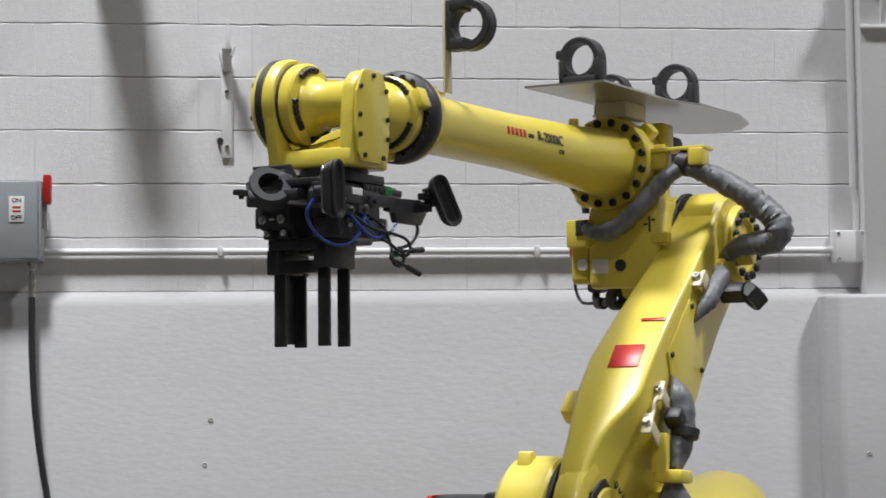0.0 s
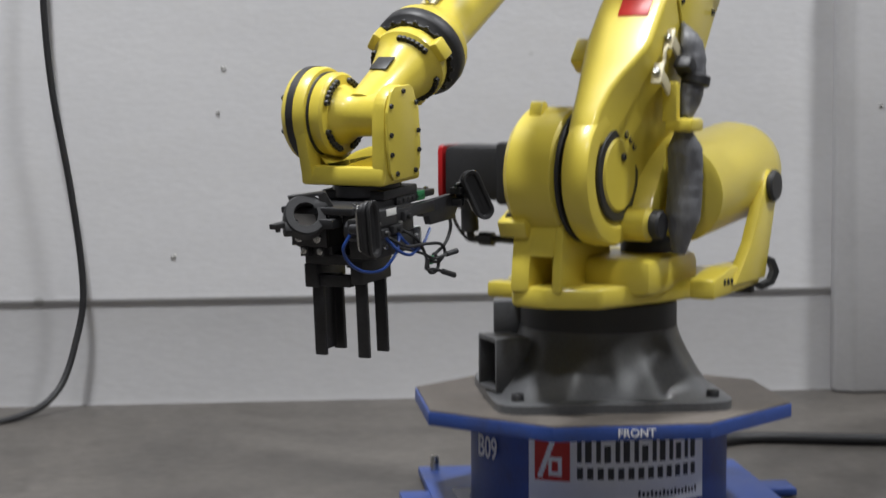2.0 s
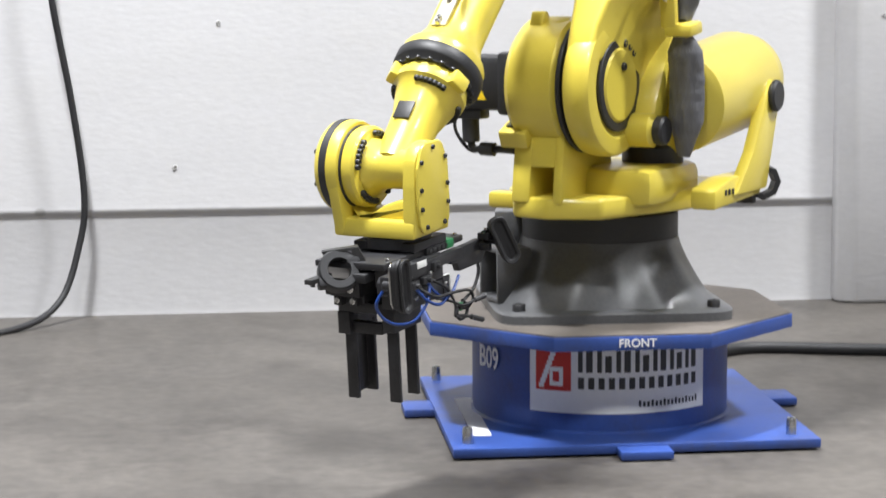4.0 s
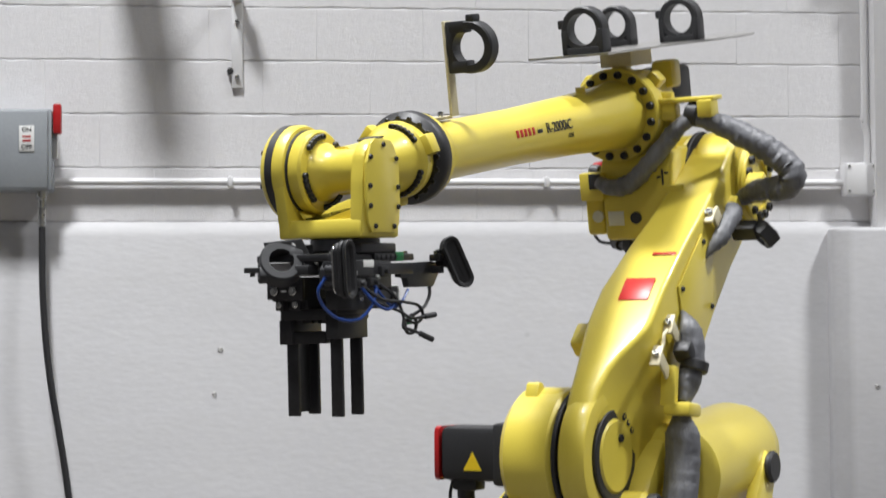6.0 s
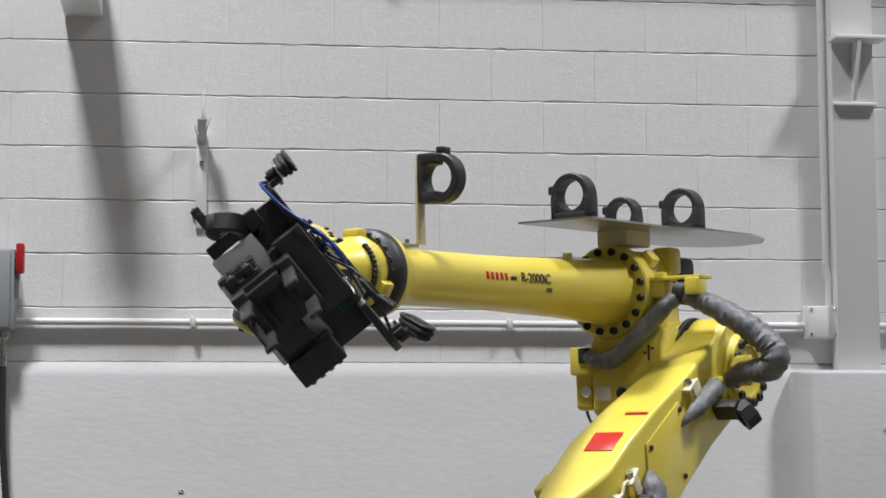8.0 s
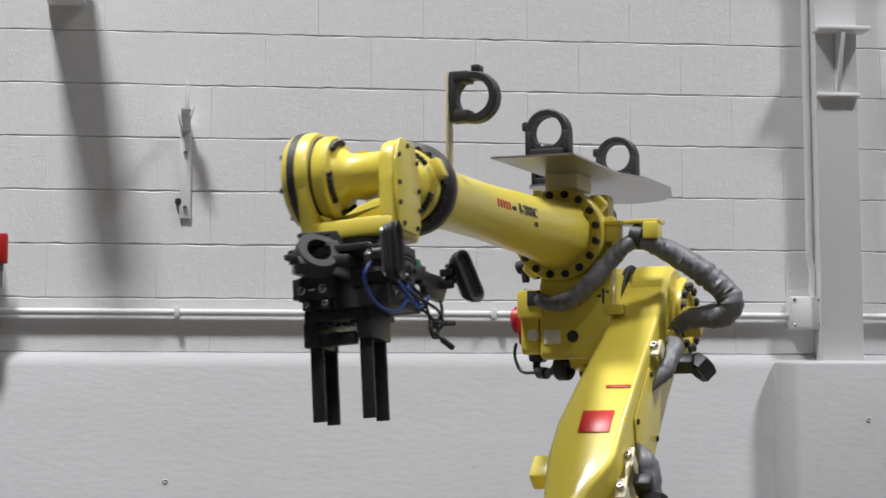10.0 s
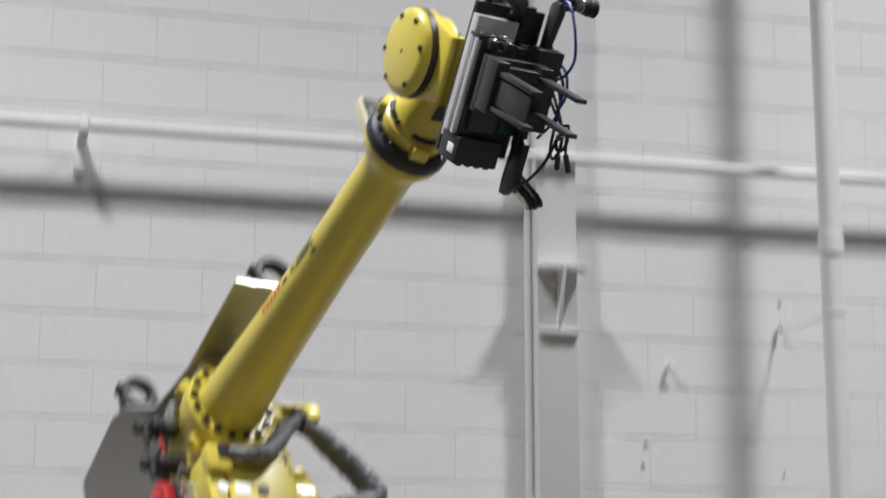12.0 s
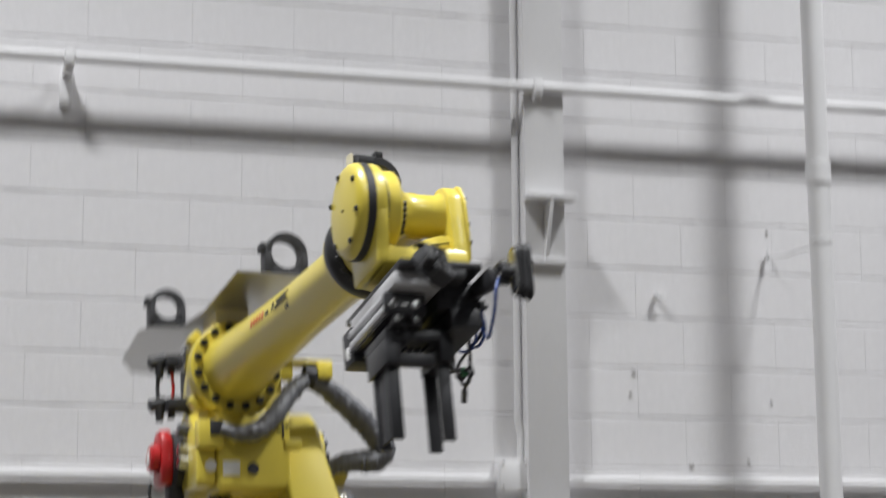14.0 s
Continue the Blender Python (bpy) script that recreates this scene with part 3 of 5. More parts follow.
def turret(robot):
    bm = B()
    lathe(bm, (0, 0, 0.305), (0, 0, 1), [(0, 0), (0, 0.235), (0.012, 0.255), (0.05, 0.258), (0.065, 0.245), (0.075, 0.2), (0.075, 0)], 56)
    # deck to the front and the long tail to the rear
    prism(bm, [(0.30, -0.12), (0.44, -0.045), (0.46, 0.06), (0.40, 0.2), (0.1, 0.30), (-0.20, 0.35), (-0.29, 0.28), (-0.31, -0.05), (-0.2, -0.22), (0.10, -0.22)], 0.318, 0.375, 0.012, plane="xy")
    box(bm, (0.31, -0.13, 0.35), (0.07, 0.09, 0.045), 0.01)
    t = part("turret", bm, YELLOW, robot, "yellow cast turret deck")
    bm = B()
    # upright carrying the shoulder joint
    prism(bm, [(0.12, 0.36), (0.30, 0.36), (0.31, 0.54), (0.42, 0.55), (0.465, 0.62), (0.45, 0.78), (0.36, 0.85), (0.26, 0.85), (0.17, 0.78), (0.12, 0.6)], -0.035, 0.085, 0.018)
    rod(bm, (A1, -0.055, D2), (A1, 0.108, D2), 0.178, chamfer=0.02, seg=48)
    part("upright", bm, YELLOW, t)
    bm = B()
    prism(bm, [(0.10, 0.36), (0.452, 0.36), (0.446, 0.42), (0.425, 0.56), (0.36, 0.62), (0.20, 0.60)], -0.045, 0.010, 0.006)
    part("rib", bm, YELLOW, t)
    bm = B()
    prism(bm, [(0.10, 0.36), (0.452, 0.36), (0.446, 0.42), (0.425, 0.56), (0.36, 0.62), (0.20, 0.60)], 0.077, 0.104, 0.006)
    part("rib", bm, YELLOW, t)
    bm = B()
    prism(bm, [(0.22, 0.455), (0.443, 0.455), (0.425, 0.555), (0.36, 0.615), (0.22, 0.605)], 0.007, 0.080, 0.006)
    box(bm, (0.30, 0.044, 0.43), (0.03, 0.075, 0.15), 0.004)
    part("rib", bm, YELLOW, t)
    bm = B()
    box(bm, (0.41, -0.037, 0.545), (0.10, 0.085, 0.05), 0.008, pose(0, 0, 0, 0, 24))
    part("lug", bm, YELLOW, t)
    bm = B()
    prism(bm, [(-0.03, 0.15), (0.035, 0.15), (0.02, 0.195), (-0.005, 0.195)], -0.02, 0.02, 0.006)
    part("lifting_boss", bm, YELLOW, t, "", pose(A1 + 0.05, 0.0, D2))
    bm = B()
    box(bm, (0.424, -0.037, 0.5675), (0.045, 0.05, 0.012), 0.001, pose(0, 0, 0, 0, 24))
    part("pad", bm, BLACK, t, "black pad")
    bm = B()
    ring(bm, (A1, 0.112, D2), (0, 1, 0), 0.182, 0.1, 0.012, 48)
    part("seal", bm, RUBBER, t, "black shoulder seal")
    # shoulder motor
    bm = B()
    box(bm, (A1, -0.18, D2), (0.125, 0.23, 0.15), 0.022)
    box(bm, (A1, -0.10, D2), (0.15, 0.05, 0.17), 0.012)
    mo = part("shoulder_motor", bm, BLACK, t, "black servo motor with red end cap")
    bm = B()
    box(bm, (A1, -0.303, D2), (0.122, 0.018, 0.147), 0.016)
    part("end_cap", bm, RED_PLASTIC, t, "red motor end cap")
    bm = B()
    prism(bm, [(-0.028, 0), (0.028, 0), (0, 0.05)], 0, 0.002)
    part("warning_triangle", bm, WARN, t, "yellow warning triangle", pose(A1 + 0.0645, -0.19, D2 - 0.045, 0, 0, 90))
    bm = B()
    box(bm, (A1 + 0.02, -0.225, D2 - 0.085), (0.055, 0.075, 0.03), 0.006)
    rod(bm, (A1 + 0.02, -0.235, D2 - 0.09), (A1 + 0.02, -0.232, D2 - 0.165), 0.024, chamfer=0.004)
    hose(bm, [(A1 + 0.02, -0.235, D2 - 0.15), (A1 + 0.02, -0.225, D2 - 0.182), (A1 + 0.01, -0.19, D2 - 0.183), (A1, -0.12, D2 - 0.185), (A1 - 0.05, -0.05, D2 - 0.20)], 0.0105, 10)
    rod(bm, (A1 + 0.01, -0.205, D2 - 0.183), (A1 + 0.01, -0.165, D2 - 0.184), 0.019)
    hose(bm, [(A1 + 0.02, -0.275, D2 - 0.07), (A1 + 0.025, -0.28, D2 - 0.13), (A1 + 0.02, -0.24, D2 - 0.185), (A1 + 0.01, -0.20, D2 - 0.19)], 0.005, 8)
    part("motor_plug", bm, BLACK, t, "black angled motor connector")
    # balancer cylinder behind the shoulder
    bm = B()
    lathe(bm, (0.12, 0.28, 0.61), (-0.5, 0.28, 0.675), [(0, 0), (0, 0.11), (0.02, 0.138), (0.42, 0.142), (0.49, 0.128), (0.53, 0.100), (0.555, 0.05), (0.56, 0)], 44)
    part("balancer", bm, YELLOW, t, "yellow balancer cylinder")
    bm = B()
    for y in (0.135, 0.415):
        prism(bm, [(-0.185, 0.36), (0.04, 0.36), (-0.08, 0.47), (-0.180, 0.63), (-0.215, 0.665), (-0.258, 0.655), (-0.275, 0.60)], y - 0.018, y + 0.018, 0.008)
    prism(bm, [(-0.175, 0.345), (0.16, 0.330), (0.16, 0.385), (0.04, 0.41), (-0.175, 0.41)], 0.345, 0.42, 0.01)
    part("balancer_bracket", bm, YELLOW, t)
    bm = B()
    rod(bm, (-0.225, 0.43, 0.618), (-0.225, 0.45, 0.618), 0.045, chamfer=0.006)
    part("pivot_cap", bm, BLACK, t, "black round pivot cap")
    bm = B()
    ring(bm, (-0.215, 0.405, 0.375), (0.75, 0.65, 0), 0.052, 0.034, 0.04, 8)
    box(bm, (-0.185, 0.37, 0.365), (0.03, 0.05, 0.10), 0.004)
    part("hose_clamp", bm, BLACK, t, "black hose clamp ring")
    for x in (0.09, 0.065, 0.04, -0.09, -0.115, -0.14):
        bm = B()
        box(bm, (x, 0.421, 0.372), (0.011, 0.006, 0.016), 0.002)
        part("plug", bm, INK, t, "dark hole plug")
    bm = B()
    box(bm, (0.13, 0.155, 0.395), (0.34, 0.28, 0.105), 0.03)
    part("deck_casting", bm, YELLOW, t)
    bm = B()
    rod(bm, (0.06, 0.19, 0.43), (0.06, 0.19, 0.50), 0.085, chamfer=0.012, seg=32)
    part("yaw_motor", bm, BLACK, t, "black yaw motor in the turret")
    return t


def lower_arm(robot):
    bm = B()
    # hub about the shoulder joint and long tapering box limb
    loft(bm, [(0.0, 0.186, -0.186, 0.124, 0.204), (0.07, 0.196, -0.178, 0.121, 0.206), (0.13, 0.202, -0.165, 0.118, 0.220), (0.18, 0.204, -0.152, 0.112, 0.240), (0.23, 0.205, -0.140, 0.106, 0.268), (0.27, 0.206, -0.131, 0.101, 0.285), (0.30, 0.206, -0.127, 0.0985, 0.290), (0.42, 0.207, -0.105, 0.100, 0.292), (0.60, 0.188, -0.095, 0.118, 0.292),
              (0.80, 0.156, -0.098, 0.137, 0.292), (0.95, 0.140, -0.115, 0.152, 0.292), (1.08, 0.136, -0.13, 0.164, 0.292)], 0.015)
    a = part("lower_arm", bm, YELLOW, robot, "yellow cast lower arm with red label")
    bm = B()
    lathe(bm, (0, 0.120, 0), (0, 1, 0), [(0, 0), (0, 0.168), (0.012, 0.186), (0.03, 0.19), (0.074, 0.19), (0.084, 0.184), (0.087, 0.174), (0.087, 0.142), (0.080, 0.134), (0.078, 0.128), (0.078, 0)], 56)
    part("shoulder_hub", bm, YELLOW, a)
    bm = B()
    rod(bm, (0, 0.168, A2), (0, 0.292, A2), 0.142, chamfer=0.016, seg=48)
    rod(bm, (-0.03, 0.20, A2 + 0.01), (-0.03, 0.312, A2 + 0.01), 0.118, chamfer=0.012, seg=48)
    part("elbow_hub", bm, YELLOW, a)
    bm = B()
    ring(bm, (0, 0.203, 0), (0, 1, 0), 0.124, 0.100, 0.012, 44)
    part("joint_seal", bm, BLACK, a, "black ring round the shoulder disc")
    bm = B()
    rod(bm, (0, 0.19, 0), (0, 0.214, 0), 0.099, chamfer=0.006, seg=44)
    part("joint_disc", bm, YELLOW, a)
    me = bolt_mesh(0.011, 0.008, BLACK)
    bolts(me, a, (0, 0.2085, 0), (0, 1, 0), 0.112, 3, 80, 110)
    shared("bolt", me, a, pose(0.02, 0.214, 0.045, -90))
    bm = B()
    rod(bm, (-0.14, 0.275, -0.06), (-0.14, 0.305, -0.06), 0.040, chamfer=0.006)
    part("pin_cap", bm, BLACK, a, "black balancer pin cap")
    bm = B()
    rod(bm, (-0.14, 0.15, -0.06), (-0.14, 0.276, -0.06), 0.046, chamfer=0.01)
    prism(bm, [(-0.10, 0.26), (-0.155, 0.26), (-0.195, 0.02), (-0.19, -0.08), (-0.135, -0.10), (-0.115, 0.02)], 0.17, 0.268, 0.012)
    part("pin_boss", bm, YELLOW, a)
    bm = B()
    box(bm, (0.13, 0.085, 0.30), (0.06, 0.09, 0.08), 0.01)
    part("mount_stub", bm, YELLOW, a)
    # access panel on the outer side
    bm = B()
    prism(bm, [(0.135, 0.70), (0.045, 0.72), (-0.065, 0.60), (-0.07, 0.40), (0.02, 0.36), (0.08, 0.44), (0.15, 0.48)], 0.293, 0.299, 0.002)
    pan = part("access_panel", bm, YELLOW, a)
    me2 = bolt_mesh(0.008, 0.006, BLACK)
    for x, z in ((0.115, 0.69), (-0.05, 0.60), (-0.055, 0.42), (0.03, 0.385), (0.13, 0.49)):
        shared("bolt", me2, a, pose(x, 0.299, z, -90))
    # red labels on the front face
    bm = B()
    box(bm, (0.2085, 0.213, 0.415), (0.002, 0.088, 0.082), 0.0005)
    part("red_label", bm, RED, a, "red square safety label")
    bm = B()
    box(bm, (0, 0, 0), (0.002, 0.07, 0.010), 0.0005)
    part("red_strip", bm, RED, a, "thin red label strip", pose(0.1945, 0.245, 0.565, 0, -6))
    # shoulder of the elbow joint: outer bolt ring
    bm = B()
    ring(bm, (-0.03, 0.315, A2 + 0.01), (0, 1, 0), 0.112, 0.075, 0.012, 40)
    part("elbow_ring", bm, YELLOW, a)
    bolts(bolt_mesh(0.013, 0.012, BLACK), a, (-0.03, 0.321, A2 + 0.01), (0, 1, 0), 0.094, 14, 0, 360)
    # hose clamps and brackets on the outer side
    bm = B()
    ring(bm, (-0.045, 0.385, 0.885), (0.2, 0.6, 0.8), 0.044, 0.026, 0.045, 8)
    box(bm, (-0.02, 0.335, 0.875), (0.05, 0.075, 0.04), 0.006)
    part("hose_clamp", bm, BLACK, a, "black hose clamp")
    bm = B()
    box(bm, (0.135, 0.300, 0.775), (0.010, 0.035, 0.055), 0.003)
    box(bm, (0.095, 0.312, 0.79), (0.085, 0.012, 0.045), 0.003)
    part("clamp_plate", bm, CREAM, a, "pale zinc-plated clamp plate")
    shared("bolt", bolt_mesh(0.012, 0.012, STEEL), a, pose(0.14, 0.30, 0.78, 0, 90))
    # two bent strips at the foot of the sleeve
    for z in (0.352, 0.236):
        bm = B()
        box(bm, (0.135, 0.300, z), (0.008, 0.030, 0.060), 0.003, pose(0, 0, 0, 0, 12))
        box(bm, (0.100, 0.312, z - 0.005), (0.070, 0.008, 0.034), 0.003)
        part("clamp_plate", bm, CREAM, a, "pale zinc-plated clamp plate")
        shared("bolt", bolt_mesh(0.010, 0.010, STEEL), a, pose(0.141, 0.30, z, 0, 90))
    bm = B()
    hose(bm, [(0.140, 0.306, 0.325), (0.150, 0.308, 0.30), (0.136, 0.308, 0.275), (0.140, 0.306, 0.255)], 0.005, 8, 4)
    part("strip", bm, CREAM, a, "bent pale steel strip")
    bm = B()
    box(bm, (0.065, 0.335, 0.315), (0.055, 0.05, 0.04), 0.008)
    ring(bm, (0.02, 0.352, 0.305), (0.5, 0.1, 1), 0.040, 0.026, 0.03, 10)
    part("hose_clamp", bm, BLACK, a, "black hose clamp")
    bm = B()
    box(bm, (-0.022, 0.338, 0.186), (0.085, 0.080, 0.036), 0.010, pose(0, 0, 0, 0, 38))
    box(bm, (0.038, 0.312, 0.215), (0.028, 0.045, 0.11), 0.008, pose(0, 0, 0, 0, 38))
    part("cable_bracket", bm, YELLOW, a)
    bm = B()
    box(bm, (0.03, 0.355, 1.0), (0.075, 0.055, 0.06), 0.008)
    part("cable_bracket", bm, YELLOW, a)
    for z in (0.93, 1.16):
        bm = B()
        box(bm, (0.02, 0.30, z), (0.06, 0.03, 0.045), 0.008)
        part("boss", bm, YELLOW, a)
    # sleeved cables down the outer side
    bm = B()
    hose(bm, [(0.070, 0.325, 0.875), (0.084, 0.342, 0.84), (0.088, 0.340, 0.79), (0.085, 0.328, 0.73), (0.07, 0.295, 0.67)], 0.024, 18, 6, 0.09, 3, 0.8, (0.9, 0.2))
    part("cable_sleeve", bm, SLEEVE, a, "grey wrinkled fabric cable sleeve")
    bm = B()
    hose(bm, [(0.085, 0.292, 0.455), (0.075, 0.325, 0.405), (0.035, 0.340, 0.355), (0.008, 0.340, 0.305), (-0.010, 0.338, 0.255), (-0.018, 0.335, 0.205)], 0.040, 20, 7, 0.03, 4, 0.75, (0.1, 0.5))
    part("cable_sleeve", bm, SLEEVE, a, "grey wrinkled fabric cable sleeve")
    bm = B()
    hose(bm, [(-0.03, 0.335, 0.175), (-0.064, 0.335, 0.150), (-0.108, 0.335, 0.105), (-0.150, 0.335, 0.045), (-0.190, 0.332, -0.02), (-0.237, 0.325, -0.085)], 0.054, 20, 7, 0.022, 5, 0.7, (0.45, 0.35))
    part("cable_sleeve", bm, SLEEVE, a, "grey wrinkled fabric cable sleeve")
    return a


def plate_ring(parent, c, rz, r_out=0.063, r_in=0.0445):
    bm = B()
    ring(bm, (0, 0, 0.068), (0, 1, 0), r_out, r_in, 0.050, 36)
    e = (r_out + r_in) / 2
    box(bm, (-e, 0, 0.034), (r_out - r_in, 0.054, 0.068), 0.004)
    box(bm, (e, 0, 0.034), (r_out - r_in, 0.054, 0.068), 0.004)
    box(bm, (0, 0, 0.01), (2 * r_out, 0.054, 0.02), 0.004)
    box(bm, (-r_out, 0, 0.085), (0.022, 0.045, 0.026), 0.006)
    return part("hose_ring", bm, BLACK, parent, "black plastic hose guide ring", pose(*c, 0, 0, rz + 90))


def upper_arm(robot):
    """Elbow casting and forearm tube; x along the forearm, z up, origin on the elbow axis."""
    bm = B()
    # flange and tube
    lathe(bm, (0.20, 0, A3), (1, 0, A3), [(0, 0), (0, 0.137), (0.045, 0.137), (0.05, 0.132), (0.05, 0.102), (0.075, 0.098), (0.16, 0.093), (0.35, 0.084), (0.70, 0.0745), (1.10, 0.073), (1.13, 0.075), (1.165, 0.088), (1.185, 0.103), (1.193, 0.107), (1.214, 0.107), (1.216, 0.07), (1.216, 0)], 48)
    u = part("upper_arm", bm, YELLOW, robot, "yellow forearm tube with elbow casting")
    bm = B()
    rod(bm, (0.50, 0.02, A3 + 0.07), (0.50, 0.02, A3 + 0.10), 0.014)
    part("boss", bm, YELLOW, u)
    # elbow casting: web between the joint drum and the flange seat
    bm = B()
    prism(bm, [(0.19, -0.10), (0.19, 0.345), (0.10, 0.35), (-0.03, 0.325), (-0.09, 0.24), (-0.11, 0.12), (-0.13, -0.04), (-0.06, -0.12), (0.06, -0.14)], -0.078, 0.062, 0.022)
    rod(bm, (0, -0.095, 0), (0, 0.148, 0), 0.138, chamfer=0.014, seg=48)
    part("elbow_casting", bm, YELLOW, u)
    bm = B()
    lathe(bm, (0.135, 0, A3), (1, 0, A3), [(0, 0), (0, 0.118), (0.02, 0.128), (0.062, 0.131), (0.063, 0)], 44)
    for a in (42, 138, 222, 318, 90, 270):
        ca, sa = math.cos(radians(a)), math.sin(radians(a))
        box(bm, (0.172, 0.135 * ca, A3 + 0.135 * sa), (0.05, 0.05, 0.046), 0.01, pose(0, 0, 0, a))
    part("flange_seat", bm, YELLOW, u)
    # gear box in front of the joint
    bm = B()
    prism(bm, [(0.02, -0.13), (0.235, -0.142), (0.248, -0.13), (0.248, 0.075), (0.225, 0.115), (0.02, 0.115)], -0.062, 0.158, 0.012)
    part("gear_box", bm, YELLOW, u)
    bm = B()
    prism(bm, [(0.06, -0.115), (0.225, -0.125), (0.24, -0.115), (0.24, 0.05), (0.06, 0.06)], -0.122, -0.066, 0.008)
    part("motor_seat", bm, YELLOW, u)
    # step and studs below the gear box
    bm = B()
    prism(bm, [(-0.08, -0.10), (0.17, -0.13), (0.15, -0.165), (0.04, -0.175), (-0.06, -0.15)], 0.0, 0.15, 0.008)
    prism(bm, [(-0.06, -0.14), (0.11, -0.16), (0.09, -0.195), (-0.02, -0.20)], 0.06, 0.156, 0.008)
    part("step", bm, YELLOW, u)
    for y, z in ((0.05, -0.158), (0.085, -0.162)):
        bm = B()
        rod(bm, (0.10, y, z), (0.165, y, z - 0.01), 0.013, chamfer=0.003, seg=16)
        part("stud", bm, YELLOW, u)
    # diagonal ribs on the joint side
    bm = B()
    prism(bm, [(0.17, 0.10), (-0.01, 0.10), (0.03, 0.20), (0.13, 0.30), (0.17, 0.30)], 0.058, 0.082, 0.008)
    part("rib", bm, YELLOW, u)
    bm = B()
    prism(bm, [(0.225, 0.09), (0.17, 0.28), (0.145, 0.28), (0.16, 0.09)], 0.06, 0.152, 0.008)
    part("rib", bm, YELLOW, u)
    bm = B()
    box(bm, (0.236, 0.165, 0.0), (0.032, 0.055, 0.03), 0.005)
    part("lug", bm, YELLOW, u)
    # hose bracket over the joint
    bm = B()
    box(bm, (0.19, 0.185, 0.255), (0.075, 0.23, 0.012), 0.003)
    box(bm, (0.20, 0.135, 0.230), (0.04, 0.09, 0.06), 0.006)
    part("hose_bracket", bm, YELLOW, u)
    bm = B()
    box(bm, (0.21, 0.275, 0.228), (0.06, 0.045, 0.05), 0.006)
    part("hose_bracket", bm, YELLOW, u)
    bm = B()
    ring(bm, (0.205, 0.232, 0.212), (0.1, 1, -0.2), 0.036, 0.026, 0.04, 16)
    part("hose_clamp", bm, BLACK, u, "black hose clamp")
    bm = B()
    box(bm, (-0.035, 0.05, 0.325), (0.075, 0.07, 0.085), 0.014)
    part("lug", bm, YELLOW, u)
    bm = B()
    ring(bm, (0, 0.156, 0), (0, 1, 0), 0.147, 0.08, 0.014, 44)
    part("elbow_seal", bm, RUBBER, u, "black elbow seal")
    bolts(bolt_mesh(0.0115, 0.012, BLACK), u, (0.25, 0, A3), (1, 0, 0), 0.119, 16, 11, 371)
    bm = B()
    lathe(bm, (1.415, 0, A3), (2, 0, A3), [(0, 0.07), (0, 0.110), (0.004, 0.113), (0.03, 0.113), (0.036, 0.109), (0.044, 0.098), (0.05, 0.096), (0.05, 0.07)], 48)
    part("wrist_seal", bm, BLACK, u, "black ring at the forearm end")
    bolts(bolt_mesh(0.007, 0.006, BLACK_METAL), u, (1.462, 0, A3), (1, 0, 0), 0.098, 20, 0, 360)
    # maker's shapes and model designation on both sides
    def tube(x):
        return 0.0745 + max(0.0, 0.90 - x) * 0.0271

    for side in (1, -1):
        for k in range(5):
            x = 0.998 - 0.0225 * k if side > 0 else 0.678 + 0.0245 * k
            bm = B()
            box(bm, (x, side * tube(x) * 0.988, A3 + 0.012), (0.0125, 0.002, 0.020), 0.0004, pose(0, 0, 0, side * 9))
            part("mark", bm, RED, u, "red maker's mark")
        bm = B()
        x = 0.874 if side > 0 else 0.815
        box(bm, (x, side * tube(x), A3 + 0.009), (0.028, 0.002, 0.010), 0.0004)
        part("mark", bm, INK, u)
        lettering("R-2000iC", 0.038, INK, u, pose(0.765, 0.0783, A3 + 0.012, 81, 0, 178.45) if side > 0 else pose(0.925, -0.0745, A3 + 0.012, 81), bold=0.0004)
        lettering("125L", 0.018, INK, u, pose(0.70, tube(0.70) - 0.0005, A3 - 0.018, 99, 0, 178.45) if side > 0 else pose(0.985, -0.0735, A3 - 0.018, 99))
    # front details of the casting
    bm = B()
    rod(bm, (0.238, -0.082, -0.068), (0.247, -0.082, -0.068), 0.017)
    part("plug", bm, WHITE_LABEL, u, "white round plug")
    bm = B()
    rod(bm, (0.246, 0.042, -0.075), (0.254, 0.042, -0.075), 0.017)
    part("plug", bm, BLACK, u, "black round plug")
    bm = B()
    box(bm, (0.2485, -0.022, -0.075), (0.003, 0.05, 0.042), 0.0005)
    part("label", bm, WHITE_LABEL, u, "small white label")
    bm = B()
    box(bm, (0.2485, 0.135, 0.04), (0.003, 0.006, 0.045), 0.0005)
    box(bm, (0.2485, 0.123, 0.04), (0.003, 0.012, 0.006), 0.0005)
    box(bm, (0.2485, 0.147, 0.052), (0.003, 0.012, 0.006), 0.0005)
    part("mark", bm, INK, u, "black pictogram")
    # left (outer side away from the arm): connector and motors
    bm = B()
    box(bm, (0.245, -0.085, 0.022), (0.05, 0.075, 0.082), 0.006)
    part("connector_housing", bm, YELLOW, u)
    bm = B()
    box(bm, (0.272, -0.070, 0.038), (0.008, 0.038, 0.045), 0.002)
    part("socket", bm, BLACK, u, "black socket")
    for z in (0.285, 0.155):
        bm = B()
        box(bm, (0.02, -0.115, z), (0.07, 0.09, 0.042), 0.01)
        rod(bm, (0.015, -0.155, z + 0.01), (0.015, -0.205, z - 0.005), 0.02, chamfer=0.004, seg=18)
        rod(bm, (0.02, -0.175, z + 0.005), (0.02, -0.175, z - 0.05), 0.017, 0.011, seg=16)
        rod(bm, (0.02, -0.14, z + 0.005), (0.02, -0.14, z - 0.04), 0.011, seg=14)
        part("motor_plug", bm, BLACK, u, "black motor connector")
    bm = B()
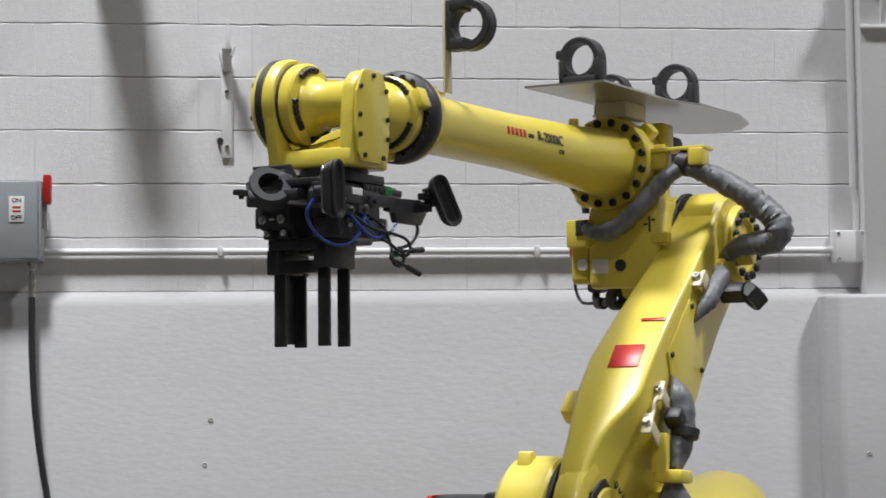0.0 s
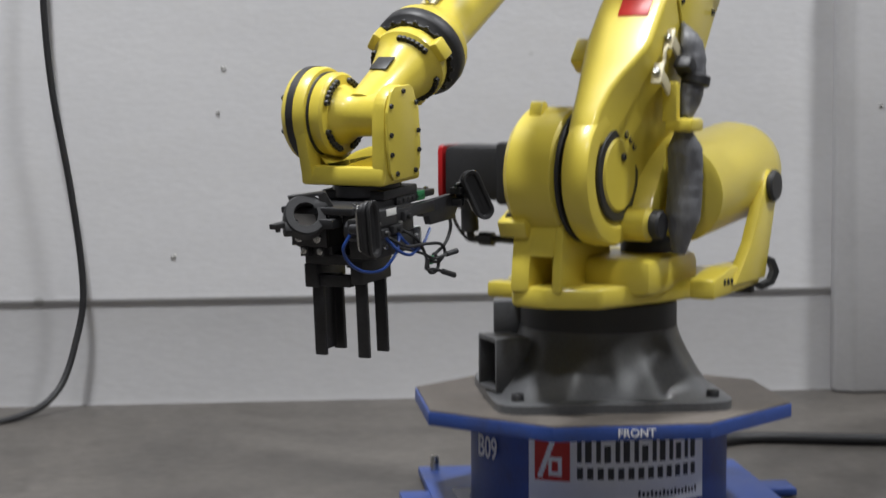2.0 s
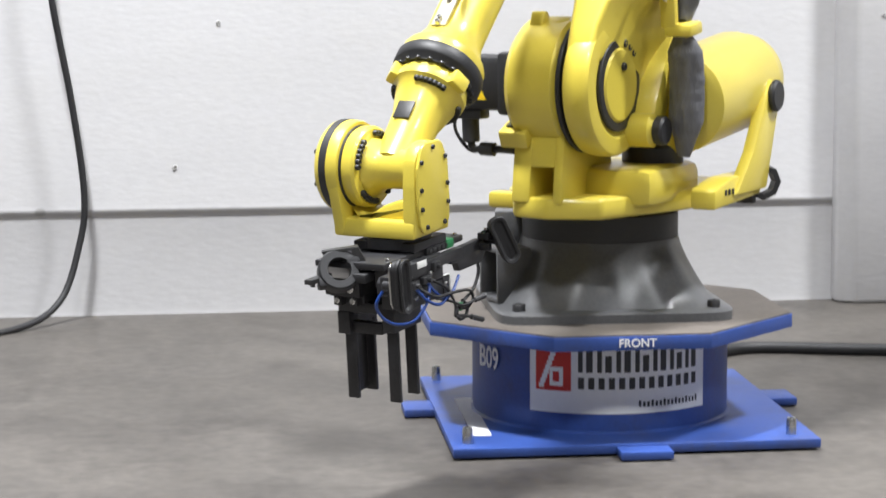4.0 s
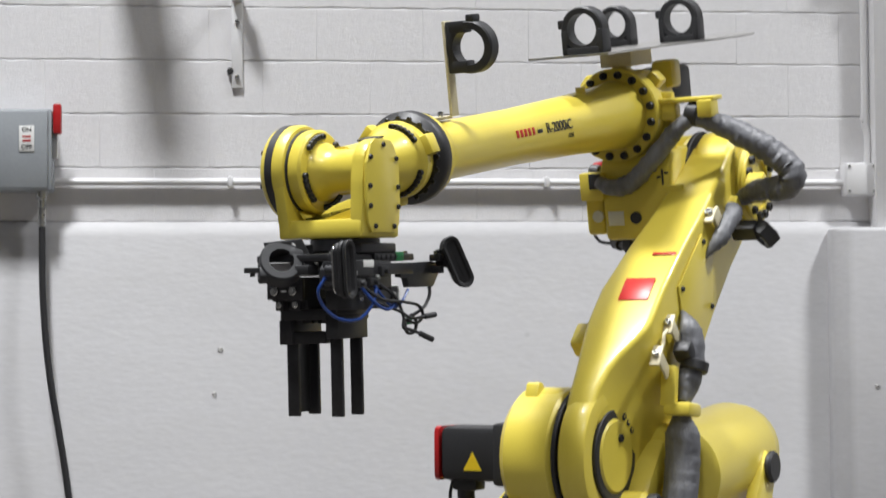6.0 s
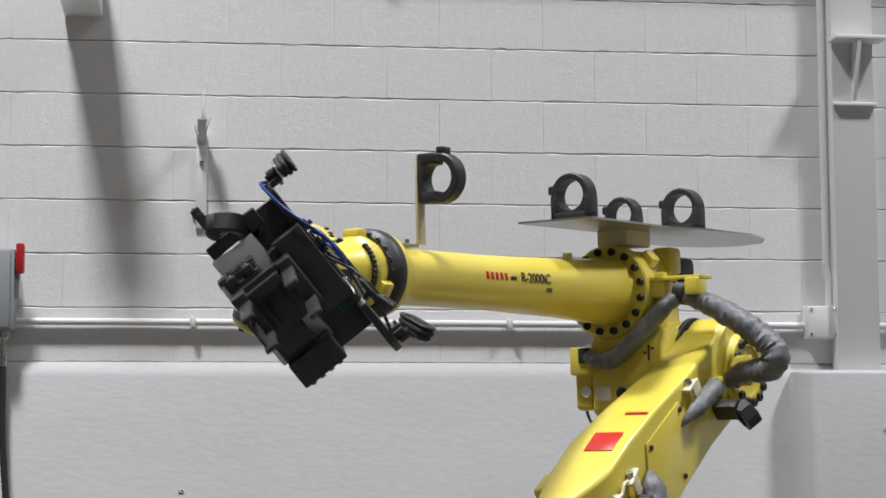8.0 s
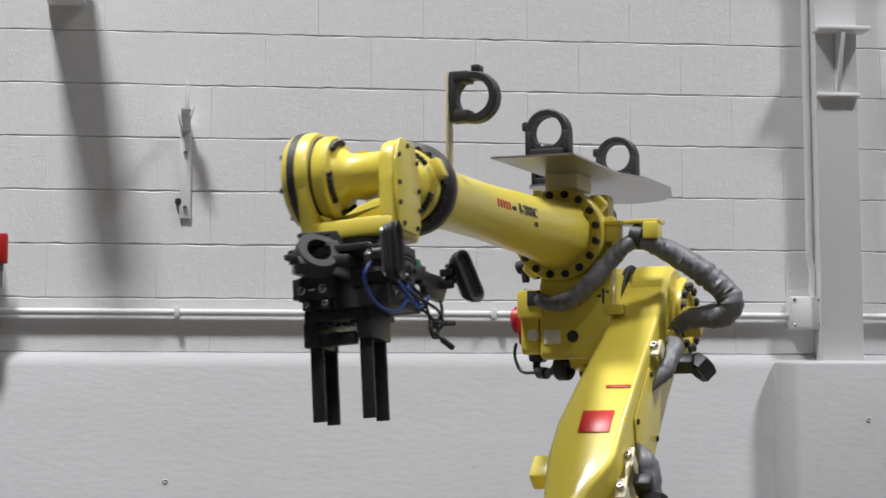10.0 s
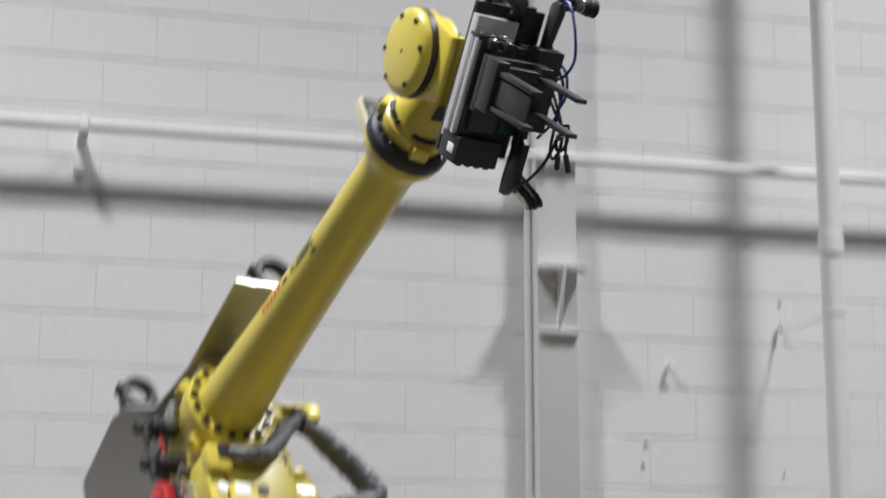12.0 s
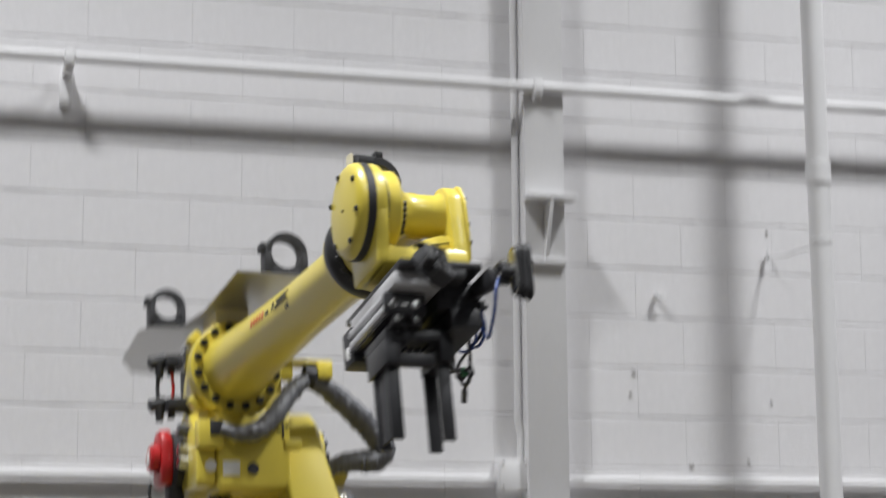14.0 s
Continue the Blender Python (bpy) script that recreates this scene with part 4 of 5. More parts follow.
    rod(bm, (0.09, -0.10, 0.285), (0.09, -0.125, 0.285), 0.04, chamfer=0.004, seg=24)
    part("cap", bm, STEEL, u, "bright metal cap")
    bm = B()
    hose(bm, [(0.02, -0.175, 0.25), (0.015, -0.18, 0.21), (0.02, -0.178, 0.17)], 0.006, 8)
    part("motor_cable", bm, BLACK, u, "black motor cable")
    bm = B()
    hose(bm, [(0.03, -0.14, 0.25), (0.03, -0.135, 0.2), (0.025, -0.14, 0.16)], 0.005, 8)
    part("motor_cable", bm, RED, u, "thin red cable")
    bm = B()
    rod(bm, (0.03, -0.08, -0.015), (0.03, -0.150, -0.015), 0.086, chamfer=0.01, seg=40)
    box(bm, (0.03, -0.135, -0.11), (0.06, 0.05, 0.06), 0.012)
    part("elbow_motor", bm, BLACK, u, "black elbow motor")
    bm = B()
    prism(bm, [(-0.03, -0.09), (0.07, -0.09), (0.085, -0.04), (0.08, 0.04), (0.05, 0.075), (-0.01, 0.075), (-0.03, 0.04)], -0.185, -0.148, 0.01)
    rod(bm, (0.03, -0.18, -0.01), (0.03, -0.212, -0.01), 0.042, chamfer=0.008)
    part("motor_cap", bm, RED_PLASTIC, u, "red motor end cap")
    bm = B()
    box(bm, (0.03, -0.2135, -0.01), (0.03, 0.002, 0.04), 0.0005)
    part("label", bm, WHITE_LABEL, u, "small white label")
    for z in (0.055, -0.005, -0.04):
        bm = B()
        rod(bm, (0.13, -0.115, z), (0.13, -0.15, z + 0.004), 0.019, chamfer=0.004, seg=18)
        part("fitting", bm, STEEL if z < 0.05 else CAST, u, "steel fitting")
    bm = B()
    hose(bm, [(0.03, -0.14, -0.13), (0.04, -0.135, -0.165), (0.07, -0.10, -0.175), (0.11, -0.06, -0.165), (0.13, -0.04, -0.13)], 0.012, 10)
    rod(bm, (0.05, -0.125, -0.172), (0.075, -0.095, -0.175), 0.018, seg=14)
    part("motor_cable", bm, BLACK, u, "black motor cable")
    bm = B()
    hose(bm, [(0.03, -0.205, -0.08), (0.03, -0.21, -0.12), (0.03, -0.19, -0.165), (0.05, -0.14, -0.172), (0.07, -0.10, -0.17)], 0.005, 8)
    part("motor_cable", bm, BLACK, u, "black motor cable")
    bm = B()
    ring(bm, (0.14, -0.02, -0.165), (0.4, 1, 0), 0.035, 0.021, 0.04, 16)
    ring(bm, (0.05, 0.03, -0.17), (1, 0.3, 0.4), 0.03, 0.018, 0.03, 16)
    part("cable_loop", bm, BLACK, u, "black cable loop")
    # roll motor at the rear
    bm = B()
    box(bm, (-0.135, 0.0, 0.285), (0.17, 0.11, 0.12), 0.02)
    part("roll_motor", bm, BLACK, u, "black roll motor behind the elbow")
    # plate with hose rings on top
    bm = B()
    box(bm, (0.135, 0.0, 0.387), (0.15, 0.10, 0.048), 0.004)
    part("plate_stand", bm, CREAM, u, "pale steel tube stand")
    bm = B()
    prism(bm, [(0.585, -0.09), (0.575, 0.15), (0.20, 0.15), (0.12, 0.15), (-0.02, 0.195), (-0.30, 0.205), (-0.50, 0.16), (-0.62, 0.09), (-0.665, -0.01), (-0.63, -0.11), (-0.48, -0.175), (-0.12, -0.205), (-0.06, -0.185), (-0.05, -0.09), (0.15, -0.07)], 0.411, 0.417, plane="xy")
    part("top_plate", bm, BRUSHED, u, "bare steel plate on the elbow")
    plate_ring(u, (0.53, 0.065, 0.417), 0)
    plate_ring(u, (-0.09, -0.125, 0.417), 0, 0.056, 0.040)
    plate_ring(u, (-0.06, 0.10, 0.417), 0)
    # post with a hose ring near the wrist
    bm = B()
    box(bm, (1.29, 0.0, 0.306), (0.11, 0.04, 0.008), 0.002)
    box(bm, (1.235, 0.026, 0.425), (0.035, 0.008, 0.235), 0.002)
    part("post", bm, CREAM, u, "pale flat-bar post")
    bm = B()
    ring(bm, (1.232, 0.092, 0.474), (1, 0, 0), 0.065, 0.0445, 0.042, 40)
    box(bm, (1.232, 0.040, 0.476), (0.045, 0.016, 0.128), 0.004)
    box(bm, (1.232, 0.062, 0.525), (0.045, 0.045, 0.030), 0.004)
    box(bm, (1.232, 0.062, 0.427), (0.045, 0.045, 0.030), 0.004)
    box(bm, (1.232, 0.10, 0.545), (0.04, 0.022, 0.018), 0.004)
    part("hose_ring", bm, BLACK, u, "black plastic hose guide ring on a post")
    me = bolt_mesh(0.007, 0.012, STEEL)
    for x in (1.26, 1.325, 1.34):
        shared("bolt", me, u, pose(x, 0.0, 0.31))
    # cable sleeves over the elbow
    bm = B()
    hose(bm, [(0.272, -0.055, 0.036), (0.285, -0.01, 0.02), (0.285, 0.05, 0.03), (0.272, 0.105, 0.08), (0.245, 0.150, 0.135), (0.225, 0.190, 0.180), (0.205, 0.235, 0.210)], 0.031, 16, 6, 0.055, 6, 0.85, (0.7, 0.8))
    part("cable_sleeve", bm, SLEEVE, u, "grey wrinkled fabric cable sleeve")
    bm = B()
    hose(bm, [(0.205, 0.235, 0.208), (0.190, 0.295, 0.180), (0.165, 0.358, 0.142), (0.145, 0.418, 0.098), (0.13, 0.468, 0.050), (0.13, 0.486, 0.012), (0.125, 0.462, -0.018), (0.115, 0.41, -0.020), (0.105, 0.35, -0.028), (0.09, 0.31, -0.05)], 0.044, 20, 7, 0.06, 7, 0.82, (0.7, 0.6))
    part("cable_sleeve", bm, SLEEVE, u, "grey wrinkled fabric cable sleeve looping to the lower arm")
    return u


def wrist(robot):
    """Rolling wrist body; origin on the bend axis, x on along the forearm."""
    bm = B()
    lathe(bm, (-0.262, 0, 0), (1, 0, 0), [(0, 0), (0, 0.088), (0.02, 0.094), (0.035, 0.093), (0.045, 0.08), (0.075, 0.072), (0.12, 0.06), (0.20, 0.056), (0.262, 0.056), (0.27, 0)], 44)
    for a in (20, 140, 260):
        ca, sa = math.cos(radians(a)), math.sin(radians(a))
        box(bm, (-0.245, 0.092 * ca, 0.092 * sa), (0.04, 0.05, 0.035), 0.006, pose(0, 0, 0, a - 90))
    w = part("wrist", bm, YELLOW, robot, "yellow rolling wrist body")
    bm = B()
    lathe(bm, (0, -0.092, 0), (0, 1, 0), [(0, 0), (0, 0.094), (0.008, 0.098), (0.030, 0.098), (0.036, 0.092), (0.038, 0.070), (0.050, 0.066), (0.062, 0.054), (0.085, 0.050), (0.14, 0.050), (0.158, 0.058), (0.165, 0.060), (0.165, 0)], 44)
    part("bend_housing", bm, YELLOW, w)
    # Thin black ring draws the groove line between disc and housing.
    bm = B()
    ring(bm, (0, -0.0945, 0), (0, 1, 0), 0.0995, 0.07, 0.008, 44)
    part("groove_ring", bm, BLACK, w, "thin black ring drawing the groove line")
    me = bolt_mesh(0.0075, 0.009, BLACK)
    for a0 in (-70, 35, 150, 240):
        bolts(me, w, (-0.217, 0, 0), (1, 0, 0), 0.083, 7, a0, a0 + 48)
    for a0 in (0, 85, 180, 265):
        bolts(me, w, (0, -0.055, 0), (0, 1, 0), 0.081, 6, a0, a0 + 45)
    bm = B()
    box(bm, (-0.13, 0.0, 0.062), (0.05, 0.045, 0.004), 0.001, pose(0, 0, 0, 0, 4))
    part("sticker", bm, BLACK, w, "black sticker")
    bm = B()
    box(bm, (-0.13, 0.0, -0.062), (0.05, 0.045, 0.004), 0.001)
    part("sticker", bm, BLACK, w, "black sticker")
    return w


def fork(robot):
    """Bending fork; tool axis along -z."""
    bm = B()
    lathe(bm, (0, -0.167, 0), (0, 1, 0), [(0, 0), (0, 0.085), (0.005, 0.100), (0.013, 0.108), (0.023, 0.111)], 48)
    lathe(bm, (0, -0.126, 0), (0, 1, 0), [(0, 0.111), (0.020, 0.111), (0.029, 0.107), (0.031, 0.100), (0.031, 0)], 48)
    # web from the disc down to the flange block
    prism(bm, [(-0.106, -0.03), (0.106, -0.03), (0.094, -0.09), (0.086, -0.13), (0.085, -0.155), (-0.085, -0.155), (-0.086, -0.13), (-0.094, -0.09)], -0.126, -0.095, 0.008)
    prism(bm, [(-0.080, -0.112), (0.080, -0.112), (0.085, -0.155), (-0.085, -0.155)], -0.118, 0.095, 0.008)
    # saddle that rises to the cover side
    prism(bm, [(-0.10, -0.085), (-0.075, -0.118), (0.095, -0.118), (0.095, -0.072), (0.045, -0.066), (0.0, -0.080), (-0.05, -0.108)], -0.055, 0.055, 0.010, plane="yz")
    # cover plate side
    prism(bm, disc_outline(0, 0.0, 0.07, 12, 20, 160) + [(-0.074, -0.03), (-0.078, -0.10), (-0.08, -0.15), (0.08, -0.15), (0.078, -0.10), (0.074, -0.03)], 0.062, 0.098, 0.008)
    f = part("fork", bm, YELLOW, robot, "yellow wrist fork with covers")
    bm = B()
    lathe(bm, (0, -0.146, 0), (0, 1, 0), [(0, 0.06), (0, 0.107), (0.003, 0.1125), (0.021, 0.1125), (0.024, 0.107), (0.024, 0.06)], 48)
    part("seal", bm, BLACK, f, "black seal band")
    bm = B()
    prism(bm, [(0.070, 0.012), (0.048, 0.058), (0.032, 0.068), (-0.032, 0.068), (-0.048, 0.058), (-0.070, 0.012), (-0.072, -0.075), (-0.066, -0.125), (-0.050, -0.145), (0.050, -0.145), (0.066, -0.125), (0.072, -0.075)], 0.0985, 0.107, 0.003)
    part("cover", bm, YELLOW, f)
    me = bolt_mesh(0.006, 0.006, BLACK)
    for x, z in ((-0.055, 0.025), (0.055, 0.025), (-0.06, -0.04), (0.06, -0.04), (-0.06, -0.085), (0.06, -0.085), (0, 0.055), (-0.04, -0.13), (0.04, -0.13)):
        shared("bolt", me, f, pose(x, 0.106, z, -90))
    me = bolt_mesh(0.007, 0.006, BLACK)
    for a in (30, 100, 150, 220, 290, 340):
        shared("bolt", me, f, pose(0.090 * math.cos(radians(a)), -0.164, 0.090 * math.sin(radians(a)), 90))
    shared("bolt", bolt_mesh(0.004, 0.002, BLACK), f, pose(0, -0.167, 0, 90))
    bm = B()
    rod(bm, (0, 0, -0.155), (0, 0, -0.185), 0.08, chamfer=0.003, seg=44)
    part("flange", bm, BLACK_METAL, f, "black tool flange")
    return f


def gripper(robot):
    """Gripper on the flange; fingers along -z."""
    bm = B()
    box(bm, (-0.01, 0.0, -0.178), (0.15, 0.17, 0.022), 0.004)
    box(bm, (0.004, -0.02, -0.199), (0.37, 0.19, 0.016), 0.003)
    t = part("gripper", bm, BLACK_METAL, robot, "black finger gripper with suction pads and hose clamp")
    # rails on the far side, lying along x
    bm = B()
    box(bm, (0.01, -0.064, -0.224), (0.30, 0.112, 0.030), 0.002)
    part("rail_plate", bm, ALU, t, "milled aluminium rail")
    for z in (-0.255, -0.281):
        bm = B()
        box(bm, (0.0, -0.128, z), (0.232, 0.014, 0.017), 0.002)
        box(bm, (0.0, -0.128, z - 0.002), (0.234, 0.016, 0.003), 0.0)
        part("slide_rail", bm, ALU, t, "milled aluminium slide rail")
    bm = B()
    box(bm, (0.0, -0.083, -0.268), (0.236, 0.084, 0.054), 0.003)
    box(bm, (0.118, -0.086, -0.268), (0.012, 0.096, 0.046), 0.002)
    box(bm, (0.0, -0.075, -0.302), (0.20, 0.07, 0.022), 0.003)
    part("gripper_body", bm, BLACK_METAL, t)
    me = bolt_mesh(0.0105, 0.005, STEEL)
    for y in (-0.112, -0.062):
        shared("bolt", me, t, pose(0.124, y, -0.272, 0, 90))
    me = bolt_mesh(0.008, 0.004, STEEL)
    for y in (-0.104, -0.060):
        bm = B()
        box(bm, (0.108, y, -0.303), (0.022, 0.022, 0.026), 0.002)
        part("lug", bm, BLACK_METAL, t)
        shared("bolt", me, t, pose(0.119, y, -0.303, 0, 90))
    bm = B()
    box(bm, (0.1245, -0.088, -0.272), (0.001, 0.014, 0.004))
    part("label", bm, WHITE_LABEL, t, "tiny white label")
    # drive box at the rear end of the rails
    bm = B()
    box(bm, (-0.151, -0.068, -0.272), (0.066, 0.118, 0.086), 0.004)
    box(bm, (-0.150, -0.068, -0.226), (0.056, 0.10, 0.012), 0.002)
    for k in range(4):
        box(bm, (-0.186, -0.105 + 0.025 * k, -0.272), (0.006, 0.012, 0.070), 0.001)
    part("drive_box", bm, BLACK, t)
    bm = B()
    box(bm, (-0.152, -0.1275, -0.285), (0.022, 0.002, 0.030), 0.0004)
    part("label", bm, WHITE_LABEL, t, "white label")
    # jaws
    bm = B()
    box(bm, (0.02, -0.047, -0.326), (0.135, 0.155, 0.026), 0.003)
    for k in range(5):
        box(bm, (0.03 + 0.0, -0.078 + 0.0155 * k, -0.342), (0.03, 0.006, 0.010), 0.001)
    part("jaw_slide", bm, BLACK_METAL, t)
    for sy in (-1, 1):
        y = -0.047 + sy * 0.059
        bm = B()
        box(bm, (0.026, y + sy * 0.004, -0.360 + 0.006 * sy), (0.126, 0.034, 0.056), 0.003)
        box(bm, (0.022, y - sy * 0.020, -0.338), (0.10, 0.026, 0.018), 0.002)
        if sy < 0:
            box(bm, (0.066, y + 0.052, -0.378), (0.024, 0.090, 0.028), 0.002)
        jaw = part("jaw", bm, BLACK_METAL, t)
        me = bolt_mesh(0.006, 0.003, DARK_STEEL)
        for z in (-0.345, -0.368):
            shared("bolt", me, jaw, pose(0.081, y, z, 0, 90))
        for x in (-0.019, 0.063):
            bm = B()
            box(bm, (x, y, -0.466), (0.011, 0.030, 0.184), 0.002)
            part("finger", bm, BLACK_METAL, t)
    bm = B()
    box(bm, (0.022, -0.113, -0.463), (0.062, 0.006, 0.176), 0.001)
    part("finger_web", bm, BLACK_METAL, t)
    # split hose clamp on its bent sheet
    bm = B()
    axis = Vector((0.65, 0.60, 0.45))
    c = Vector((0.200, -0.043, -0.212))
    ring(bm, c, axis, 0.049, 0.028, 0.044, 28)
    for a in (0.62, 3.8):
        u = Vector((-0.6, 0.75, 0)).normalized()
        v = axis.cross(u).normalized()
        box(bm, c + (u * math.cos(a) + v * math.sin(a)) * 0.042, (0.034, 0.026, 0.040), 0.005, axis.to_track_quat("Z", "Y").to_matrix().to_4x4())
    box(bm, (0.180, 0.012, -0.226), (0.045, 0.038, 0.022), 0.004)
    part("hose_clamp", bm, RUBBER, t, "black split hose clamp")
    bm = B()
    prism(bm, [(-0.055, 0.045), (0.03, 0.052), (0.062, -0.012), (0.052, -0.018), (0.024, 0.044), (-0.052, 0.036)], -0.012, 0.012, 0.001)
    prism(bm, [(0.012, 0.046), (0.030, 0.050), (0.060, -0.012), (0.040, -0.012)], -0.014, -0.011)
    part("shield", bm, DARK_STEEL, t, "bent dull steel shield", pose(0.180, -0.035, -0.208, 0, 0, 125))
    bm = B()
    box(bm, (0.238, -0.075, -0.224), (0.085, 0.022, 0.012), 0.002)
    rod(bm, (0.262, -0.075, -0.218), (0.262, -0.075, -0.238), 0.006, seg=12)
    part("stop_bar", bm, DARK_STEEL, t, "dull steel stop bar")
    # valve side
    bm = B()
    box(bm, (0.03, 0.045, -0.238), (0.15, 0.10, 0.062), 0.003)
    box(bm, (0.075, 0.055, -0.224), (0.07, 0.09, 0.036), 0.002)
    part("valve_block", bm, BLACK, t)
    bm = B()
    box(bm, (0.022, 0.055, -0.294), (0.195, 0.07, 0.044), 0.003)
    box(bm, (-0.062, 0.055, -0.292), (0.030, 0.074, 0.050), 0.002)
    box(bm, (0.05, 0.06, -0.270), (0.10, 0.05, 0.012), 0.002)
    part("sensor_block", bm, BLACK, t)
    # Thin pale bead traces the block's top and end edges as an outline.
    bm = B()
    hose(bm, [(0.012, 0.092, -0.267), (-0.055, 0.092, -0.265), (-0.078, 0.092, -0.272), (-0.080, 0.092, -0.315)], 0.0022, 6, 4)
    part("pale_edge_line", bm, WHITE_LABEL, t, "thin pale line along the block's edges")
    bm = B()
    box(bm, (-0.058, 0.06, -0.199), (0.126, 0.045, 0.020), 0.003)
    for k in range(6):
        box(bm, (-0.108 + 0.02 * k, 0.083, -0.199), (0.012, 0.003, 0.010), 0.001)
    part("terminal_block", bm, BLACK, t)
    bm = B()
    box(bm, (-0.102, 0.061, -0.198), (0.034, 0.047, 0.022), 0.002)
    part("connector", bm, GREEN, t, "green terminal plug")
    bm = B()
    box(bm, (0.062, 0.1005, -0.214), (0.042, 0.002, 0.016), 0.0004)
    part("label", bm, WHITE_LABEL, t, "white label")
    for x, z, a, b in ((0.10, -0.258, 0.03, 0.020), (0.045, -0.255, 0.04, 0.018), (0.0, -0.232, 0.03, 0.024)):
        bm = B()
        box(bm, (x, 0.100, z), (a, 0.014, b), 0.002)
        rod(bm, (x, 0.106, z), (x, 0.116, z), 0.006, seg=12)
        part("fitting_block", bm, BLACK, t)
    # cross bar that carries both pads
    bm = B()
    box(bm, (-0.02, 0.086, -0.226), (0.24, 0.022, 0.026), 0.002)
    part("cross_bar", bm, BLACK_METAL, t)
    for sx in (1, -1):
        up = 0.0 if sx > 0 else 0.014
        x = 0.234 if sx > 0 else -0.247
        bm = B()
        if sx > 0:
            prism(bm, [(0.10, -0.214), (0.215, -0.214), (0.226, -0.226), (0.226, -0.252), (0.205, -0.262), (0.12, -0.244), (0.10, -0.242)], 0.076, 0.094, 0.002)
        else:
            prism(bm, [(-0.085, -0.215), (-0.225, -0.210), (-0.262, -0.214), (-0.262, -0.236), (-0.232, -0.270), (-0.122, -0.270), (-0.112, -0.248), (-0.085, -0.246)], 0.078, 0.096, 0.002)
        arm = part("pad_arm", bm, BLACK_METAL, t)
        bm = B()
        box(bm, (x - sx * 0.012, 0.108, -0.216 + up), (0.032, 0.030, 0.016), 0.002)
        box(bm, (x - sx * 0.016, 0.108, -0.244 + up), (0.014, 0.030, 0.018), 0.002)
        rod(bm, (x, 0.10, -0.228 + up), (x, 0.14, -0.228 + up), 0.012, chamfer=0.002, seg=18)
        part("pad_bracket", bm, BLACK_METAL, t)
        bm = B()
        rod(bm, (x - sx * 0.02, 0.115, -0.216 + up), (x - sx * 0.02, 0.115, -0.196 + up), 0.006, seg=12)
        rod(bm, (x - sx * 0.036, 0.115, -0.204 + up), (x - sx * 0.004, 0.115, -0.204 + up), 0.005, seg=12)
        part("fitting", bm, STEEL, t, "steel fitting")
        pad_at = pose(x, 0.152, -0.227 + up, 0, 3 if sx > 0 else 24, 0 if sx > 0 else -35)
        bm = B()
        prism(bm, oval(0.038, 0.116), -0.022, -0.010, 0.003)
        prism(bm, oval(0.044, 0.126), -0.010, 0.001, 0.003)
        rims = [(oval(0.034, 0.112), 0.001), (oval(0.044, 0.128), 0.006), (oval(0.046, 0.130), 0.010), (oval(0.042, 0.126), 0.012), (oval(0.030, 0.112), 0.010), (oval(0.024, 0.104), 0.003), (oval(0.004, 0.080), 0.003)]
        vo = [[bm.verts.new((px, py, pz)) for px, pz in rim] for rim, py in rims]
        for p, q in zip(vo, vo[1:]):
            for k in range(len(p)):
                bm.faces.new((p[k], p[(k + 1) % len(p)], q[(k + 1) % len(q)], q[k]))
        bmesh.ops.recalc_face_normals(bm, faces=bm.faces)
        part("suction_pad", bm, RUBBER, t, "black oval suction pad", pad_at)
        bm = B()
        prism(bm, oval(0.036, 0.108), -0.027, -0.0225, 0.001)
        part("backing_plate", bm, STEEL, t, "bright steel pad backing", pad_at)
    me = bolt_mesh(0.006, 0.006, STEEL)
    for x, y in ((0.15, 0.06), (0.15, -0.09), (-0.165, 0.06), (-0.165, -0.10)):
        shared("bolt", me, t, pose(x, y, -0.191))
    for x, z in ((0.115, -0.235), (0.02, -0.245), (-0.05, -0.285), (0.09, -0.29)):
        shared("bolt", me, t, pose(x, 0.0955, z, -90))
    # air hoses and sensor cables
    for r, pts in ((0.0037, [(0.228, 0.092, -0.244), (0.238, 0.08, -0.275), (0.216, 0.082, -0.31), (0.17, 0.09, -0.335), (0.115, 0.105, -0.337), (0.07, 0.114, -0.305), (0.045, 0.108, -0.272), (0.03, 0.095, -0.262)]),
                   (0.0036, [(0.05, 0.10, -0.255), (0.03, 0.115, -0.288), (-0.01, 0.118, -0.312), (-0.055, 0.112, -0.305), (-0.10, 0.105, -0.275)]),
                   (0.0038, [(0.10, 0.10, -0.262), (0.07, 0.118, -0.300), (0.02, 0.122, -0.318), (-0.03, 0.118, -0.30)])):
        bm = B()
        hose(bm, pts, r, 8, 8)
        part("hose", bm, BLUE_HOSE, t, "blue air hose")
    for r, pts in ((0.0042, [(-0.22, 0.09, -0.262), (-0.205, 0.10, -0.290), (-0.15, 0.115, -0.318), (-0.09, 0.12, -0.335), (-0.055, 0.122, -0.350), (-0.06, 0.124, -0.372), (-0.09, 0.124, -0.372), (-0.105, 0.122, -0.350), (-0.085, 0.12, -0.332)]),
                   (0.0038, [(0.09, 0.10, -0.265), (0.04, 0.122, -0.295), (-0.04, 0.125, -0.302), (-0.11, 0.125, -0.312), (-0.13, 0.125, -0.335), (-0.10, 0.126, -0.352), (-0.06, 0.126, -0.345)]),
                   (0.0038, [(0.02, 0.10, -0.26), (-0.02, 0.118, -0.290), (-0.045, 0.124, -0.335), (-0.04, 0.126, -0.36), (-0.07, 0.126, -0.366), (-0.105, 0.13, -0.376)]),
                   (0.0036, [(0.03, 0.09, -0.30), (-0.03, 0.12, -0.322), (-0.07, 0.13, -0.340), (-0.12, 0.135, -0.338)])):
        bm = B()
        hose(bm, pts, r, 8, 8)
